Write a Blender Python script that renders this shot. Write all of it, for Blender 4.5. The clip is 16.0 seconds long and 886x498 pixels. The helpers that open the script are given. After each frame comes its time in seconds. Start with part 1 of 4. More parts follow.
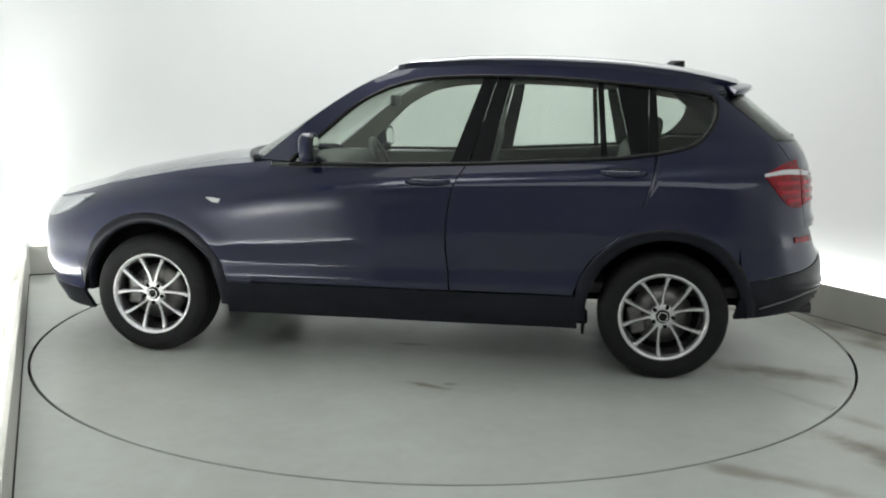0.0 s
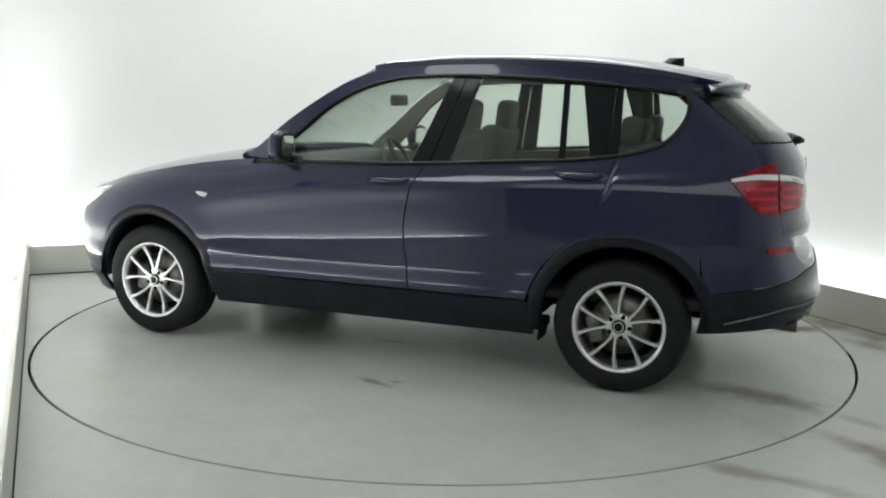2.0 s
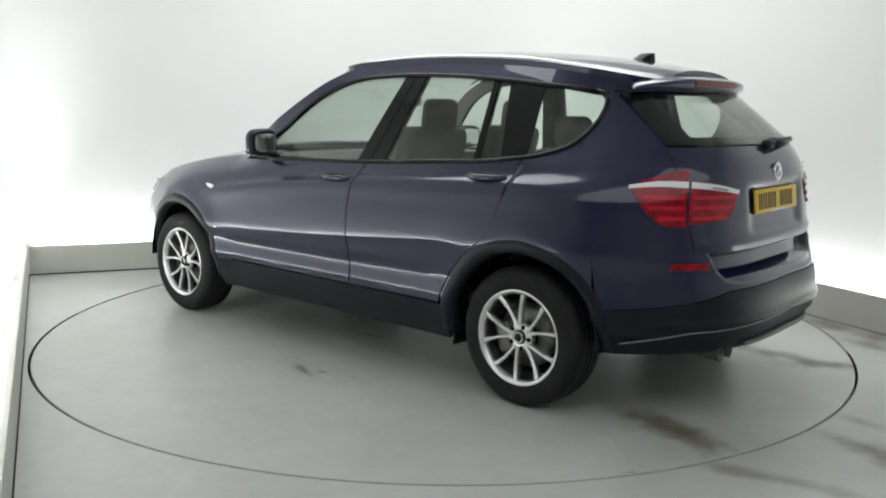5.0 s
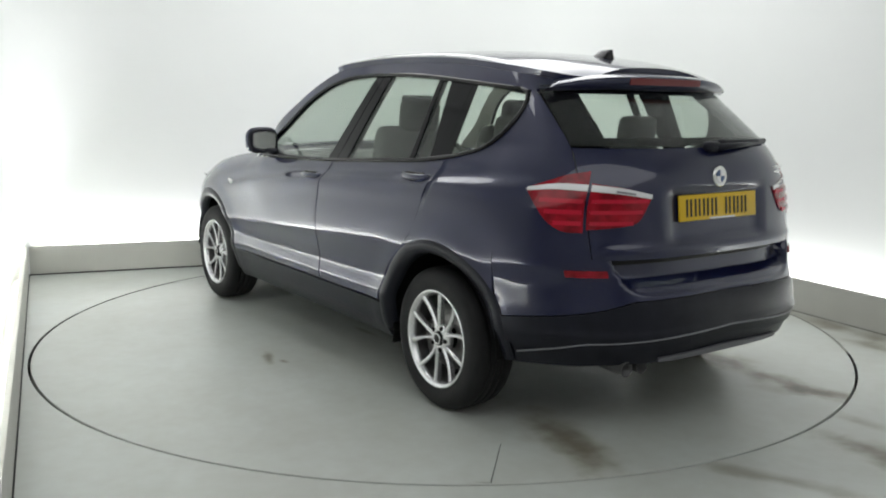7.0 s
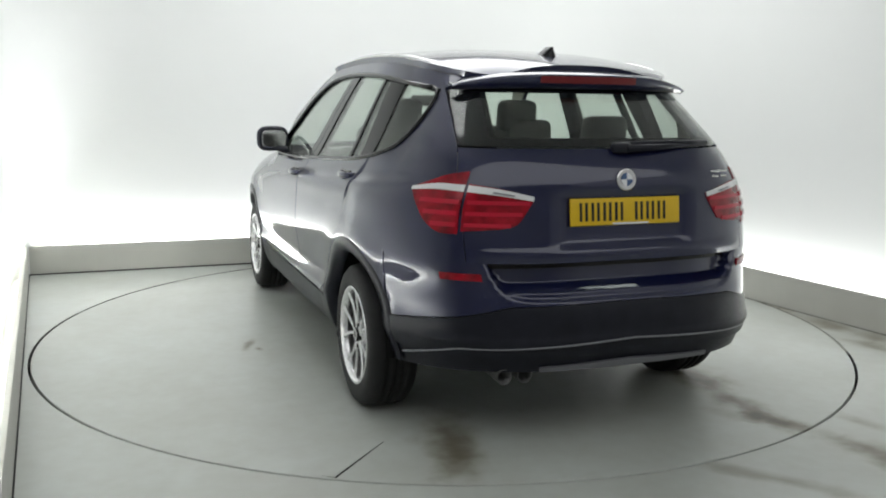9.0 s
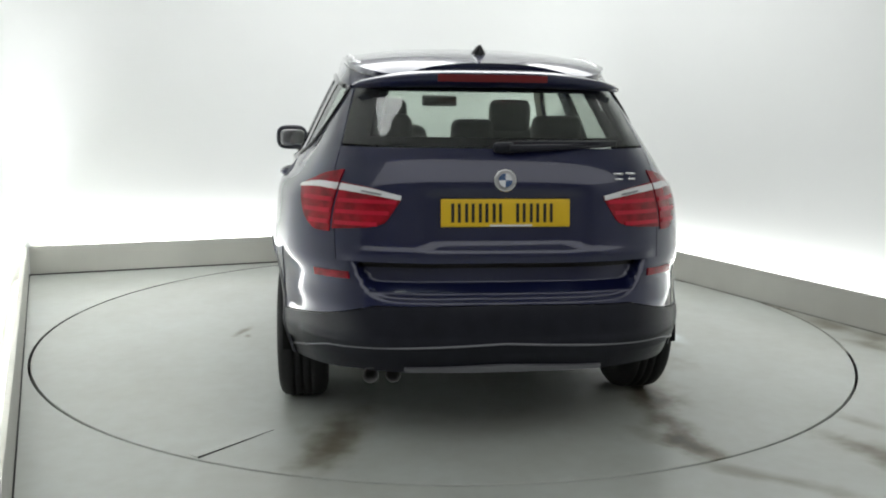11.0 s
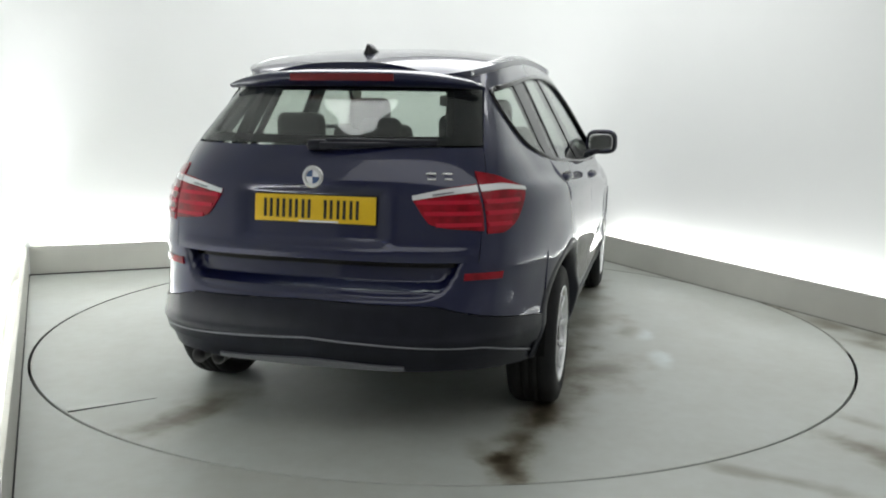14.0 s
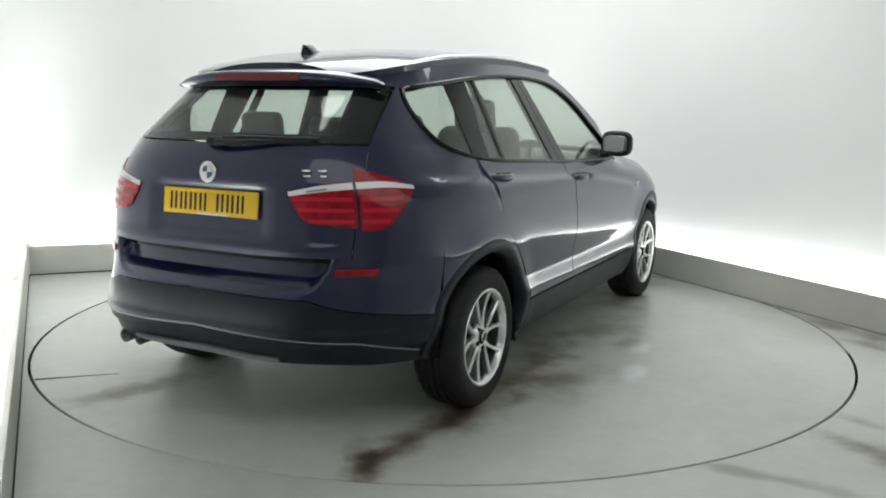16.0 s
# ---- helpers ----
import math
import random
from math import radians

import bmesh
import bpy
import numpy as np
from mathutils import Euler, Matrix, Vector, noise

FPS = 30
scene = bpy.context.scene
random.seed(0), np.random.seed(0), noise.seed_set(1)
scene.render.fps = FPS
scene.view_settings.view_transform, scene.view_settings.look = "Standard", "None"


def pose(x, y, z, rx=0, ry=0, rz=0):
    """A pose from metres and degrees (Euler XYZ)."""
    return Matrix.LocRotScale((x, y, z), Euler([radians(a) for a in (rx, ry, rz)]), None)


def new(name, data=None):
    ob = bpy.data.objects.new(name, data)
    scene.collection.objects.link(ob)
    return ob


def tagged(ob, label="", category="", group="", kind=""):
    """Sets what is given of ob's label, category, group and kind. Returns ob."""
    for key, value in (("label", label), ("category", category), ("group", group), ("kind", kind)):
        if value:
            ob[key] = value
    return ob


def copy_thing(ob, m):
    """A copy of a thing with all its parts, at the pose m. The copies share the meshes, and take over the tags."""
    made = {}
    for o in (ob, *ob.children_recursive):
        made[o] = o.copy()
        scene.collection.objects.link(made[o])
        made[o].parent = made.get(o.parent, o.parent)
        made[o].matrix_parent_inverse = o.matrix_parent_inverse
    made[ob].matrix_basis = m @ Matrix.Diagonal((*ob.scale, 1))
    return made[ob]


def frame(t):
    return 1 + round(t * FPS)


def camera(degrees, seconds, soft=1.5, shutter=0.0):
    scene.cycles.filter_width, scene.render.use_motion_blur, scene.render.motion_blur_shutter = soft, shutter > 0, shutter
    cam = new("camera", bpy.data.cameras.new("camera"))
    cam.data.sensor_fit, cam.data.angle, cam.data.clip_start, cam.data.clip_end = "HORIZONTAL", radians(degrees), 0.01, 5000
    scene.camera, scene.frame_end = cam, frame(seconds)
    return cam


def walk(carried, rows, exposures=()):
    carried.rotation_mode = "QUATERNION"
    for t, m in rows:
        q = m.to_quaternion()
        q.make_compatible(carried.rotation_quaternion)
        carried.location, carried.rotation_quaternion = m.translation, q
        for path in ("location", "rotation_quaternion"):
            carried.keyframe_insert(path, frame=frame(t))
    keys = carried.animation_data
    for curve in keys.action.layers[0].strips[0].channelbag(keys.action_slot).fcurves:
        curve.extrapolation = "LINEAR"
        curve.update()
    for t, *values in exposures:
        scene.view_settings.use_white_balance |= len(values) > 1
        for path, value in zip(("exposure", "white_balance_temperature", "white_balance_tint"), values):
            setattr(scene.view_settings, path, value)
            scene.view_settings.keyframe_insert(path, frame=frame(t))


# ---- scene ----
cam = camera(53.79, 16.0, soft=2.0)
EYE = (0.0, -5.531, 1.414)
AIM = Matrix(((0.99991367, -0.01307715, 0.00128302, EYE[0]),
              (0.00341717, 0.1645116, -0.98636923, EYE[1]),
              (0.01268782, 0.98628846, 0.16454208, EYE[2]),
              (0, 0, 0, 1)))
walk(cam, [(0.0, AIM), (16.0, AIM)], exposures=[(0.0, 0.0), (16.0, 0.0)])

# turn of the table, in degrees, second by second
TURN = (171.74, 165.45, 159.01, 152.45, 145.78, 139.01, 132.16, 125.24, 118.27, 111.26,
        104.23, 97.18, 90.14, 83.11, 76.12, 69.18, 62.29)
CAR_OFF = (0.117, 0.025)   # the car's middle, off the table's axis, in the car's own directions
TABLE_R = 2.436

# ---- world and lamps ----
world = bpy.data.worlds.new("world")
scene.world = world
world.use_nodes = True
world.node_tree.nodes["Background"].inputs[0].default_value = (0.9, 0.95, 1.0, 1)
world.node_tree.nodes["Background"].inputs[1].default_value = 0.05


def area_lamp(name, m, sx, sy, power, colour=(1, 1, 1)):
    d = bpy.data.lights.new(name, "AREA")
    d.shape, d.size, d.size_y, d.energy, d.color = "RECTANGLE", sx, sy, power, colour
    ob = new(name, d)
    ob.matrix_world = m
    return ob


# corners of the bay on the floor
COR_L = Vector((-3.35, 1.38, 0))
BACK = Vector((math.cos(radians(21.3)), math.sin(radians(21.3)), 0))
LEFT = Vector((math.cos(radians(-65.5)), math.sin(radians(-65.5)), 0))
RIGHT = Vector((math.cos(radians(-62.9)), math.sin(radians(-62.9)), 0))
COR_R = Vector((1.12, 3.12, 0))
ROOM_H = 3.3

LAMP_W = (0.985, 1.0, 1.0)
for a, b, watts in ((COR_L, COR_R, 11), (COR_L + LEFT * 5.0, COR_L, 13), (COR_R, COR_R + RIGHT * 5.6, 7)):
    d = (b - a).normalized()
    n = Vector((d.y, -d.x, 0))          # into the bay
    mid = (a + b) / 2 - n * 0.07 + Vector((0, 0, 0.14))
    turn = math.atan2(d.y, d.x)
    area_lamp("strip_lamp", Matrix.Translation(mid) @ Matrix.Rotation(turn, 4, "Z") @ pose(0, 0, 0, 168, 0, 0),
              (b - a).length - 0.1, 0.05, watts * (b - a).length, LAMP_W)
area_lamp("ceiling_lamp", Matrix.Translation((0.0, 0.45, ROOM_H - 0.06)) @ pose(0, 0, 0, 0, 0, 23), 3.4, 3.0, 100, LAMP_W)
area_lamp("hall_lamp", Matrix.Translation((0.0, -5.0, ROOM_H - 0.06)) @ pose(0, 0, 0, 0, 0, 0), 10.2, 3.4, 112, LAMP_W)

# ---- materials ----


def material(name, base, rough=0.5, metal=0.0, vary=0.0, scale=8.0, bump=0.0, bump_scale=60.0, coat=0.0, spec=0.5,
             emit=None, power=0.0, rough_vary=0.0):
    m = bpy.data.materials.new(name)
    m.use_nodes = True
    nt = m.node_tree
    b = nt.nodes["Principled BSDF"]
    b.inputs["Base Color"].default_value = (*base, 1)
    b.inputs["Roughness"].default_value = rough
    b.inputs["Metallic"].default_value = metal
    b.inputs["Coat Weight"].default_value = coat
    b.inputs["Coat Roughness"].default_value = 0.04
    b.inputs["Specular IOR Level"].default_value = spec
    if emit:
        b.inputs["Emission Color"].default_value = (*emit, 1)
        b.inputs["Emission Strength"].default_value = power
    co = nt.nodes.new("ShaderNodeTexCoord")
    if vary or rough_vary:
        tex = nt.nodes.new("ShaderNodeTexNoise")
        tex.inputs["Scale"].default_value = scale
        tex.inputs["Detail"].default_value = 7
        nt.links.new(co.outputs["Object"], tex.inputs["Vector"])
        if vary:
            ramp = nt.nodes.new("ShaderNodeMapRange")
            ramp.inputs["From Min"].default_value, ramp.inputs["From Max"].default_value = 0.3, 0.7
            ramp.inputs["To Min"].default_value, ramp.inputs["To Max"].default_value = 1 - vary, 1 + vary
            nt.links.new(tex.outputs["Fac"], ramp.inputs["Value"])
            mul = nt.nodes.new("ShaderNodeVectorMath")
            mul.operation = "SCALE"
            mul.inputs[0].default_value = base
            nt.links.new(ramp.outputs["Result"], mul.inputs["Scale"])
            nt.links.new(mul.outputs["Vector"], b.inputs["Base Color"])
        if rough_vary:
            rr = nt.nodes.new("ShaderNodeMapRange")
            rr.inputs["From Min"].default_value, rr.inputs["From Max"].default_value = 0.3, 0.7
            rr.inputs["To Min"].default_value, rr.inputs["To Max"].default_value = rough - rough_vary, rough + rough_vary
            nt.links.new(tex.outputs["Fac"], rr.inputs["Value"])
            nt.links.new(rr.outputs["Result"], b.inputs["Roughness"])
    if bump:
        bt = nt.nodes.new("ShaderNodeTexNoise")
        bt.inputs["Scale"].default_value = bump_scale
        bt.inputs["Detail"].default_value = 4
        nt.links.new(co.outputs["Object"], bt.inputs["Vector"])
        bp = nt.nodes.new("ShaderNodeBump")
        bp.inputs["Strength"].default_value = bump
        bp.inputs["Distance"].default_value = 0.01
        nt.links.new(bt.outputs["Fac"], bp.inputs["Height"])
        nt.links.new(bp.outputs["Normal"], b.inputs["Normal"])
    return m


def glass_material(name, tint):
    m = bpy.data.materials.new(name)
    m.use_nodes = True
    nt = m.node_tree
    out = nt.nodes["Material Output"]
    nt.nodes.remove(nt.nodes["Principled BSDF"])
    tr = nt.nodes.new("ShaderNodeBsdfTransparent")
    tr.inputs["Color"].default_value = (*tint, 1)
    gl = nt.nodes.new("ShaderNodeBsdfGlossy")
    gl.inputs["Roughness"].default_value = 0.02
    lw = nt.nodes.new("ShaderNodeLayerWeight")
    lw.inputs["Blend"].default_value = 0.5
    po = nt.nodes.new("ShaderNodeMath")
    po.operation = "POWER"
    po.inputs[1].default_value = 4.5
    nt.links.new(lw.outputs["Facing"], po.inputs[0])
    fr = nt.nodes.new("ShaderNodeMath")
    fr.operation = "MULTIPLY_ADD"
    fr.inputs[1].default_value, fr.inputs[2].default_value = 0.8, 0.06
    nt.links.new(po.outputs[0], fr.inputs[0])
    mix = nt.nodes.new("ShaderNodeMixShader")
    nt.links.new(fr.outputs[0], mix.inputs["Fac"])
    nt.links.new(tr.outputs["BSDF"], mix.inputs[1])
    nt.links.new(gl.outputs["BSDF"], mix.inputs[2])
    nt.links.new(mix.outputs["Shader"], out.inputs["Surface"])
    return m


PAINT = material("navy metallic paint", (0.0057, 0.0082, 0.042), 0.30, 0.22, vary=0.05, scale=1200, coat=1.0, spec=0.3)
PAINT.node_tree.nodes["Principled BSDF"].inputs["Coat IOR"].default_value = 1.56
PAINT.node_tree.nodes["Principled BSDF"].inputs["Coat Roughness"].default_value = 0.02
PLASTIC = material("black grained plastic", (0.010, 0.011, 0.017), 0.34, bump=0.08, bump_scale=500, spec=0.24, vary=0.2, scale=12)
GLOSSBLACK = material("gloss black trim", (0.006, 0.006, 0.007), 0.12, spec=0.3)
DARK = material("underbody black", (0.008, 0.008, 0.008), 0.85, vary=0.3, spec=0.12)
RUBBER = material("tyre rubber", (0.008, 0.008, 0.0085), 0.68, spec=0.3, vary=0.25, scale=20, bump=0.15, bump_scale=90)
ALLOY = material("silver alloy", (0.74, 0.74, 0.75), 0.27, 0.85, vary=0.05, scale=30, coat=0.3)
STEEL = material("brake steel", (0.22, 0.215, 0.21), 0.4, 0.9, vary=0.2, scale=40)
CHROME = material("chrome", (0.8, 0.8, 0.8), 0.08, 1.0)
SATIN = material("satin silver trim", (0.82, 0.82, 0.83), 0.26, 0.6)
SKID = material("dark satin trim", (0.20, 0.20, 0.22), 0.35, 0.5)
# shade behind the spokes is put into this darker alloy; exhaust tips share it
BARREL = material("shaded alloy barrel", (0.10, 0.10, 0.10), 0.5, 0.5, vary=0.2, scale=20)
RED = material("red lamp lens", (0.26, 0.003, 0.012), 0.14, coat=0.35, spec=0.3, vary=0.45, scale=16)
REDBAR = material("bright red light guide", (0.50, 0.010, 0.032), 0.2, coat=0.3, spec=0.3)
REDDARK = material("dark red reflector", (0.16, 0.003, 0.006), 0.3, coat=0.15)
CLEAR = material("white lamp lens", (0.78, 0.78, 0.79), 0.15, coat=1.0)
LAMPGLASS = material("headlamp lens", (0.7, 0.72, 0.74), 0.08, 0.5, coat=1.0)
GLASS = glass_material("tinted glass", (0.90, 0.935, 0.905))
YELLOW = material("yellow plate", (0.72, 0.47, 0.012), 0.35, vary=0.04, scale=15)
INK = material("black plate ink", (0.012, 0.012, 0.012), 0.4)
SEAT = material("grey leather", (0.095, 0.098, 0.084), 0.55, bump=0.2, bump_scale=150, vary=0.12, scale=9)
TRIM = material("grey interior trim", (0.10, 0.103, 0.09), 0.65, vary=0.1, scale=10)
LINER = material("beige headlining", (0.42, 0.41, 0.375), 0.85, vary=0.04, scale=20)
DASH = material("dark interior plastic", (0.04, 0.041, 0.038), 0.55, vary=0.15)
BLUE = material("blue enamel", (0.05, 0.10, 0.22), 0.2, coat=1.0)
WHITE = material("white enamel", (0.75, 0.76, 0.78), 0.25, coat=0.5)
WALL = material("white painted wall", (0.77, 0.785, 0.77), 0.7, vary=0.015, scale=0.8, bump=0.03, bump_scale=30)
BOARD = material("off-white painted board", (0.50, 0.50, 0.455), 0.6, vary=0.06, scale=2.5, bump=0.06, bump_scale=20)
CEIL = material("grey ceiling paint", (0.50, 0.50, 0.50), 0.8, vary=0.02, scale=1)
PALEWALL = material("pale hall wall", (0.63, 0.63, 0.64), 0.8, vary=0.04, scale=0.9)
GREYWALL = material("grey hall wall", (0.60, 0.60, 0.61), 0.8, vary=0.08, scale=0.9)
GROOVE = material("dark joint", (0.012, 0.012, 0.011), 0.8, vary=0.2)


DIRT = material("packed grey dirt", (0.27, 0.27, 0.24), 0.8, vary=0.3, scale=9)
JOINT = material("worn joint", (0.03, 0.03, 0.028), 0.6, vary=0.3, scale=14)


def floor_material(name, spots):
    """Painted concrete: two scales of mottling, with worn and wet patches at spots (x, y, rx, ry, turn, depth)."""
    m = material(name, (0.462, 0.486, 0.452), 0.32)
    nt = m.node_tree
    b = nt.nodes["Principled BSDF"]
    co = nt.nodes.new("ShaderNodeTexCoord")

    def tex(scale, detail, lo, hi, to_lo, to_hi):
        t = nt.nodes.new("ShaderNodeTexNoise")
        t.inputs["Scale"].default_value, t.inputs["Detail"].default_value = scale, detail
        nt.links.new(co.outputs["Object"], t.inputs["Vector"])
        r = nt.nodes.new("ShaderNodeMapRange")
        for k, v in (("From Min", lo), ("From Max", hi), ("To Min", to_lo), ("To Max", to_hi)):
            r.inputs[k].default_value = v
        nt.links.new(t.outputs["Fac"], r.inputs["Value"])
        return r.outputs["Result"]

    def times(a, c):
        n = nt.nodes.new("ShaderNodeMath")
        n.operation = "MULTIPLY"
        nt.links.new(a, n.inputs[0])
        nt.links.new(c, n.inputs[1])
        return n.outputs[0]

    fac = times(tex(0.9, 3, 0.15, 0.85, 0.86, 1.12), tex(14, 4, 0.2, 0.8, 0.94, 1.04))
    fac = times(fac, tex(4.5, 5, 0.25, 0.75, 0.95, 1.04))
    edge = tex(4.2, 5, 0.15, 0.85, -0.85, 0.85)
    for x, y, rx, ry, turn, depth in spots:
        mp = nt.nodes.new("ShaderNodeMapping")
        mp.vector_type = "TEXTURE"
        mp.inputs["Location"].default_value = (x, y, 0)
        mp.inputs["Rotation"].default_value = (0, 0, radians(turn))
        mp.inputs["Scale"].default_value = (rx, ry, 1)
        nt.links.new(co.outputs["Object"], mp.inputs["Vector"])
        ln = nt.nodes.new("ShaderNodeVectorMath")
        ln.operation = "LENGTH"
        nt.links.new(mp.outputs["Vector"], ln.inputs[0])
        plus = nt.nodes.new("ShaderNodeMath")
        nt.links.new(ln.outputs["Value"], plus.inputs[0])
        nt.links.new(edge, plus.inputs[1])
        away = plus.outputs[0]
        r = nt.nodes.new("ShaderNodeMapRange")
        r.interpolation_type = "SMOOTHSTEP"
        for k, v in (("From Min", -0.1), ("From Max", 1.1), ("To Min", 1 - depth), ("To Max", 1.0)):
            r.inputs[k].default_value = v
        nt.links.new(away, r.inputs["Value"])
        fac = times(fac, r.outputs["Result"])
    tint = nt.nodes.new("ShaderNodeCombineXYZ")
    for k, power in enumerate((0.88, 1.0, 1.18)):
        pw = nt.nodes.new("ShaderNodeMath")
        pw.operation = "POWER"
        pw.inputs[1].default_value = power
        nt.links.new(fac, pw.inputs[0])
        nt.links.new(pw.outputs[0], tint.inputs[k])
    mul = nt.nodes.new("ShaderNodeVectorMath")
    mul.operation = "MULTIPLY"
    mul.inputs[0].default_value = (0.462, 0.486, 0.452)
    nt.links.new(tint.outputs["Vector"], mul.inputs[1])
    nt.links.new(mul.outputs["Vector"], b.inputs["Base Color"])
    rough = tex(1.6, 3, 0.2, 0.8, 0.30, 0.42)
    nt.links.new(rough, b.inputs["Roughness"])
    return m


# ---- building helpers ----


def part(name, bm, mat, parent=None, label="", smooth=True):
    me = bpy.data.meshes.new(name)
    bm.to_mesh(me)
    bm.free()
    me.materials.append(mat)
    if smooth:
        me.shade_smooth()
    ob = new(name, me)
    if parent:
        ob.parent = parent
    if label:
        tagged(ob, label)
    return ob


def curve(x, pts):
    """Smooth curve through the points (a, b), read at x."""
    pts = sorted(pts)
    a = np.array([p[0] for p in pts], float)
    b = np.array([p[1] for p in pts], float)
    h, d = np.diff(a), np.diff(b) / np.diff(a)
    m = np.concatenate([[d[0]], (d[1:] * h[:-1] + d[:-1] * h[1:]) / (h[1:] + h[:-1]), [d[-1]]])
    x = np.clip(np.asarray(x, float), a[0], a[-1])
    i = np.clip(np.searchsorted(a, x) - 1, 0, len(h) - 1)
    t = (x - a[i]) / h[i]
    return ((2 * t**3 - 3 * t**2 + 1) * b[i] + (t**3 - 2 * t**2 + t) * h[i] * m[i]
            + (-2 * t**3 + 3 * t**2) * b[i + 1] + (t**3 - t**2) * h[i] * m[i + 1])


def add_grid(bm, P, thick, flip=False):
    """A sheet through the grid P (n, m, 3) with that thickness behind it; its outer side is along du x dv, or against it if flip."""
    P = np.asarray(P, float)
    du, dv = np.gradient(P, axis=0), np.gradient(P, axis=1)
    N = np.cross(du, dv)
    N /= np.maximum(np.linalg.norm(N, axis=2, keepdims=True), 1e-12)
    if flip:
        N = -N
    Q = P - N * thick
    n, m = P.shape[:2]

    def face(vs):
        bm.faces.new(vs if not flip else vs[::-1])
    top = [[bm.verts.new(P[i, j]) for j in range(m)] for i in range(n)]
    bot = [[bm.verts.new(Q[i, j]) for j in range(m)] for i in range(n)]
    for i in range(n - 1):
        for j in range(m - 1):
            face([top[i][j], top[i + 1][j], top[i + 1][j + 1], top[i][j + 1]])
            face([bot[i][j], bot[i][j + 1], bot[i + 1][j + 1], bot[i + 1][j]])
    ring = [(i, 0) for i in range(n)] + [(n - 1, j) for j in range(1, m)] + [(i, m - 1) for i in range(n - 2, -1, -1)] + [(0, j) for j in range(m - 2, 0, -1)]
    a = [bm.verts.new(P[k]) for k in ring]
    c = [bm.verts.new(Q[k]) for k in ring]
    for k in range(len(ring)):
        l = (k + 1) % len(ring)
        face([a[l], a[k], c[k], c[l]])


def mirrored(P):
    P = np.array(P, float)
    P[..., 1] *= -1
    return P


def sheet(name, grids, mat, parent, thick=0.012, side=1, label=""):
    """One part of one or more grids given for the left side; side -1 mirrors it."""
    bm = bmesh.new()
    for g in grids:
        add_grid(bm, g if side > 0 else mirrored(g), thick, flip=(side < 0))
    return part(name, bm, mat, parent, label)


def lathe(bm, prof, axis="y", n=48, cy=0.0):
    """Turns the profile (radius, along) about the y axis (or z)."""
    rings = []
    for r, a in prof:
        ring = []
        for k in range(n):
            t = 2 * math.pi * k / n
            c, s = r * math.cos(t), r * math.sin(t)
            ring.append(bm.verts.new((c, a, s) if axis == "y" else (c, s, a)))
        rings.append(ring)
    for a, b in zip(rings, rings[1:]):
        for k in range(n):
            bm.faces.new((a[k], a[(k + 1) % n], b[(k + 1) % n], b[k]))
    return rings


def rounded(bm, size, centre, r=0.02, seg=3, m=None):
    """A box with rounded edges."""
    res = bmesh.ops.create_cube(bm, size=1)
    vs = res["verts"]
    for v in vs:
        v.co = Vector((v.co.x * size[0], v.co.y * size[1], v.co.z * size[2]))
    es = list({e for v in vs for e in v.link_edges})
    out = bmesh.ops.bevel(bm, geom=es, offset=min(r, 0.49 * min(size)), segments=seg, profile=0.5, affect="EDGES")
    all_vs = {v for f in out["faces"] for v in f.verts} | {v for v in vs if v.is_valid}
    mm = Matrix.Translation(centre) @ (m or Matrix())
    for v in all_vs:
        v.co = mm @ v.co
    return list(all_vs)


def box_part(name, size, centre, mat, parent=None, r=0.02, m=None, label="", seg=3):
    bm = bmesh.new()
    rounded(bm, size, centre, r, seg, m)
    return part(name, bm, mat, parent, label)


def tube(bm, pts, r, n=10, flat=1.0):
    """A round bar along points, flattened in z by flat."""
    pts = [Vector(p) for p in pts]
    rings = []
    for i, p in enumerate(pts):
        d = (pts[min(i + 1, len(pts) - 1)] - pts[max(i - 1, 0)]).normalized()
        s = d.cross(Vector((0, 0, 1)))
        s = s.normalized() if s.length > 1e-4 else Vector((1, 0, 0))
        u = s.cross(d)
        rr = r[i] if isinstance(r, (list, tuple)) else r
        rings.append([bm.verts.new(p + s * math.cos(2 * math.pi * k / n) * rr + u * math.sin(2 * math.pi * k / n) * rr * flat) for k in range(n)])
    for a, b in zip(rings, rings[1:]):
        for k in range(n):
            bm.faces.new((a[k], a[(k + 1) % n], b[(k + 1) % n], b[k]))
    bm.faces.new(rings[0][::-1])
    bm.faces.new(rings[-1])


# ---- the bay ----


def wall_run(name, a, b, z0, z1, thick, mat, into):
    """An upright slab from a to b; its face on the line a-b, its body behind."""
    d = (b - a).normalized()
    n = Vector((d.y, -d.x, 0)) * into
    bm = bmesh.new()
    low = [a, b, b - n * thick, a - n * thick]
    vs = [bm.verts.new((p.x, p.y, z)) for z in (z0, z1) for p in low]
    for f in ((0, 1, 5, 4), (1, 2, 6, 5), (2, 3, 7, 6), (3, 0, 4, 7), (4, 5, 6, 7), (3, 2, 1, 0)):
        bm.faces.new([vs[i] for i in f])
    bmesh.ops.recalc_face_normals(bm, faces=bm.faces)
    es = [e for e in bm.edges if abs(e.verts[0].co.z - z1) < 1e-6 and abs(e.verts[1].co.z - z1) < 1e-6]
    bmesh.ops.bevel(bm, geom=es, offset=0.004, segments=2, affect="EDGES", profile=0.5)
    return part(name, bm, mat, smooth=False)


SETBACK = 0.12
BOARD_H = 0.235


def inward(d):
    return Vector((d.y, -d.x, 0))


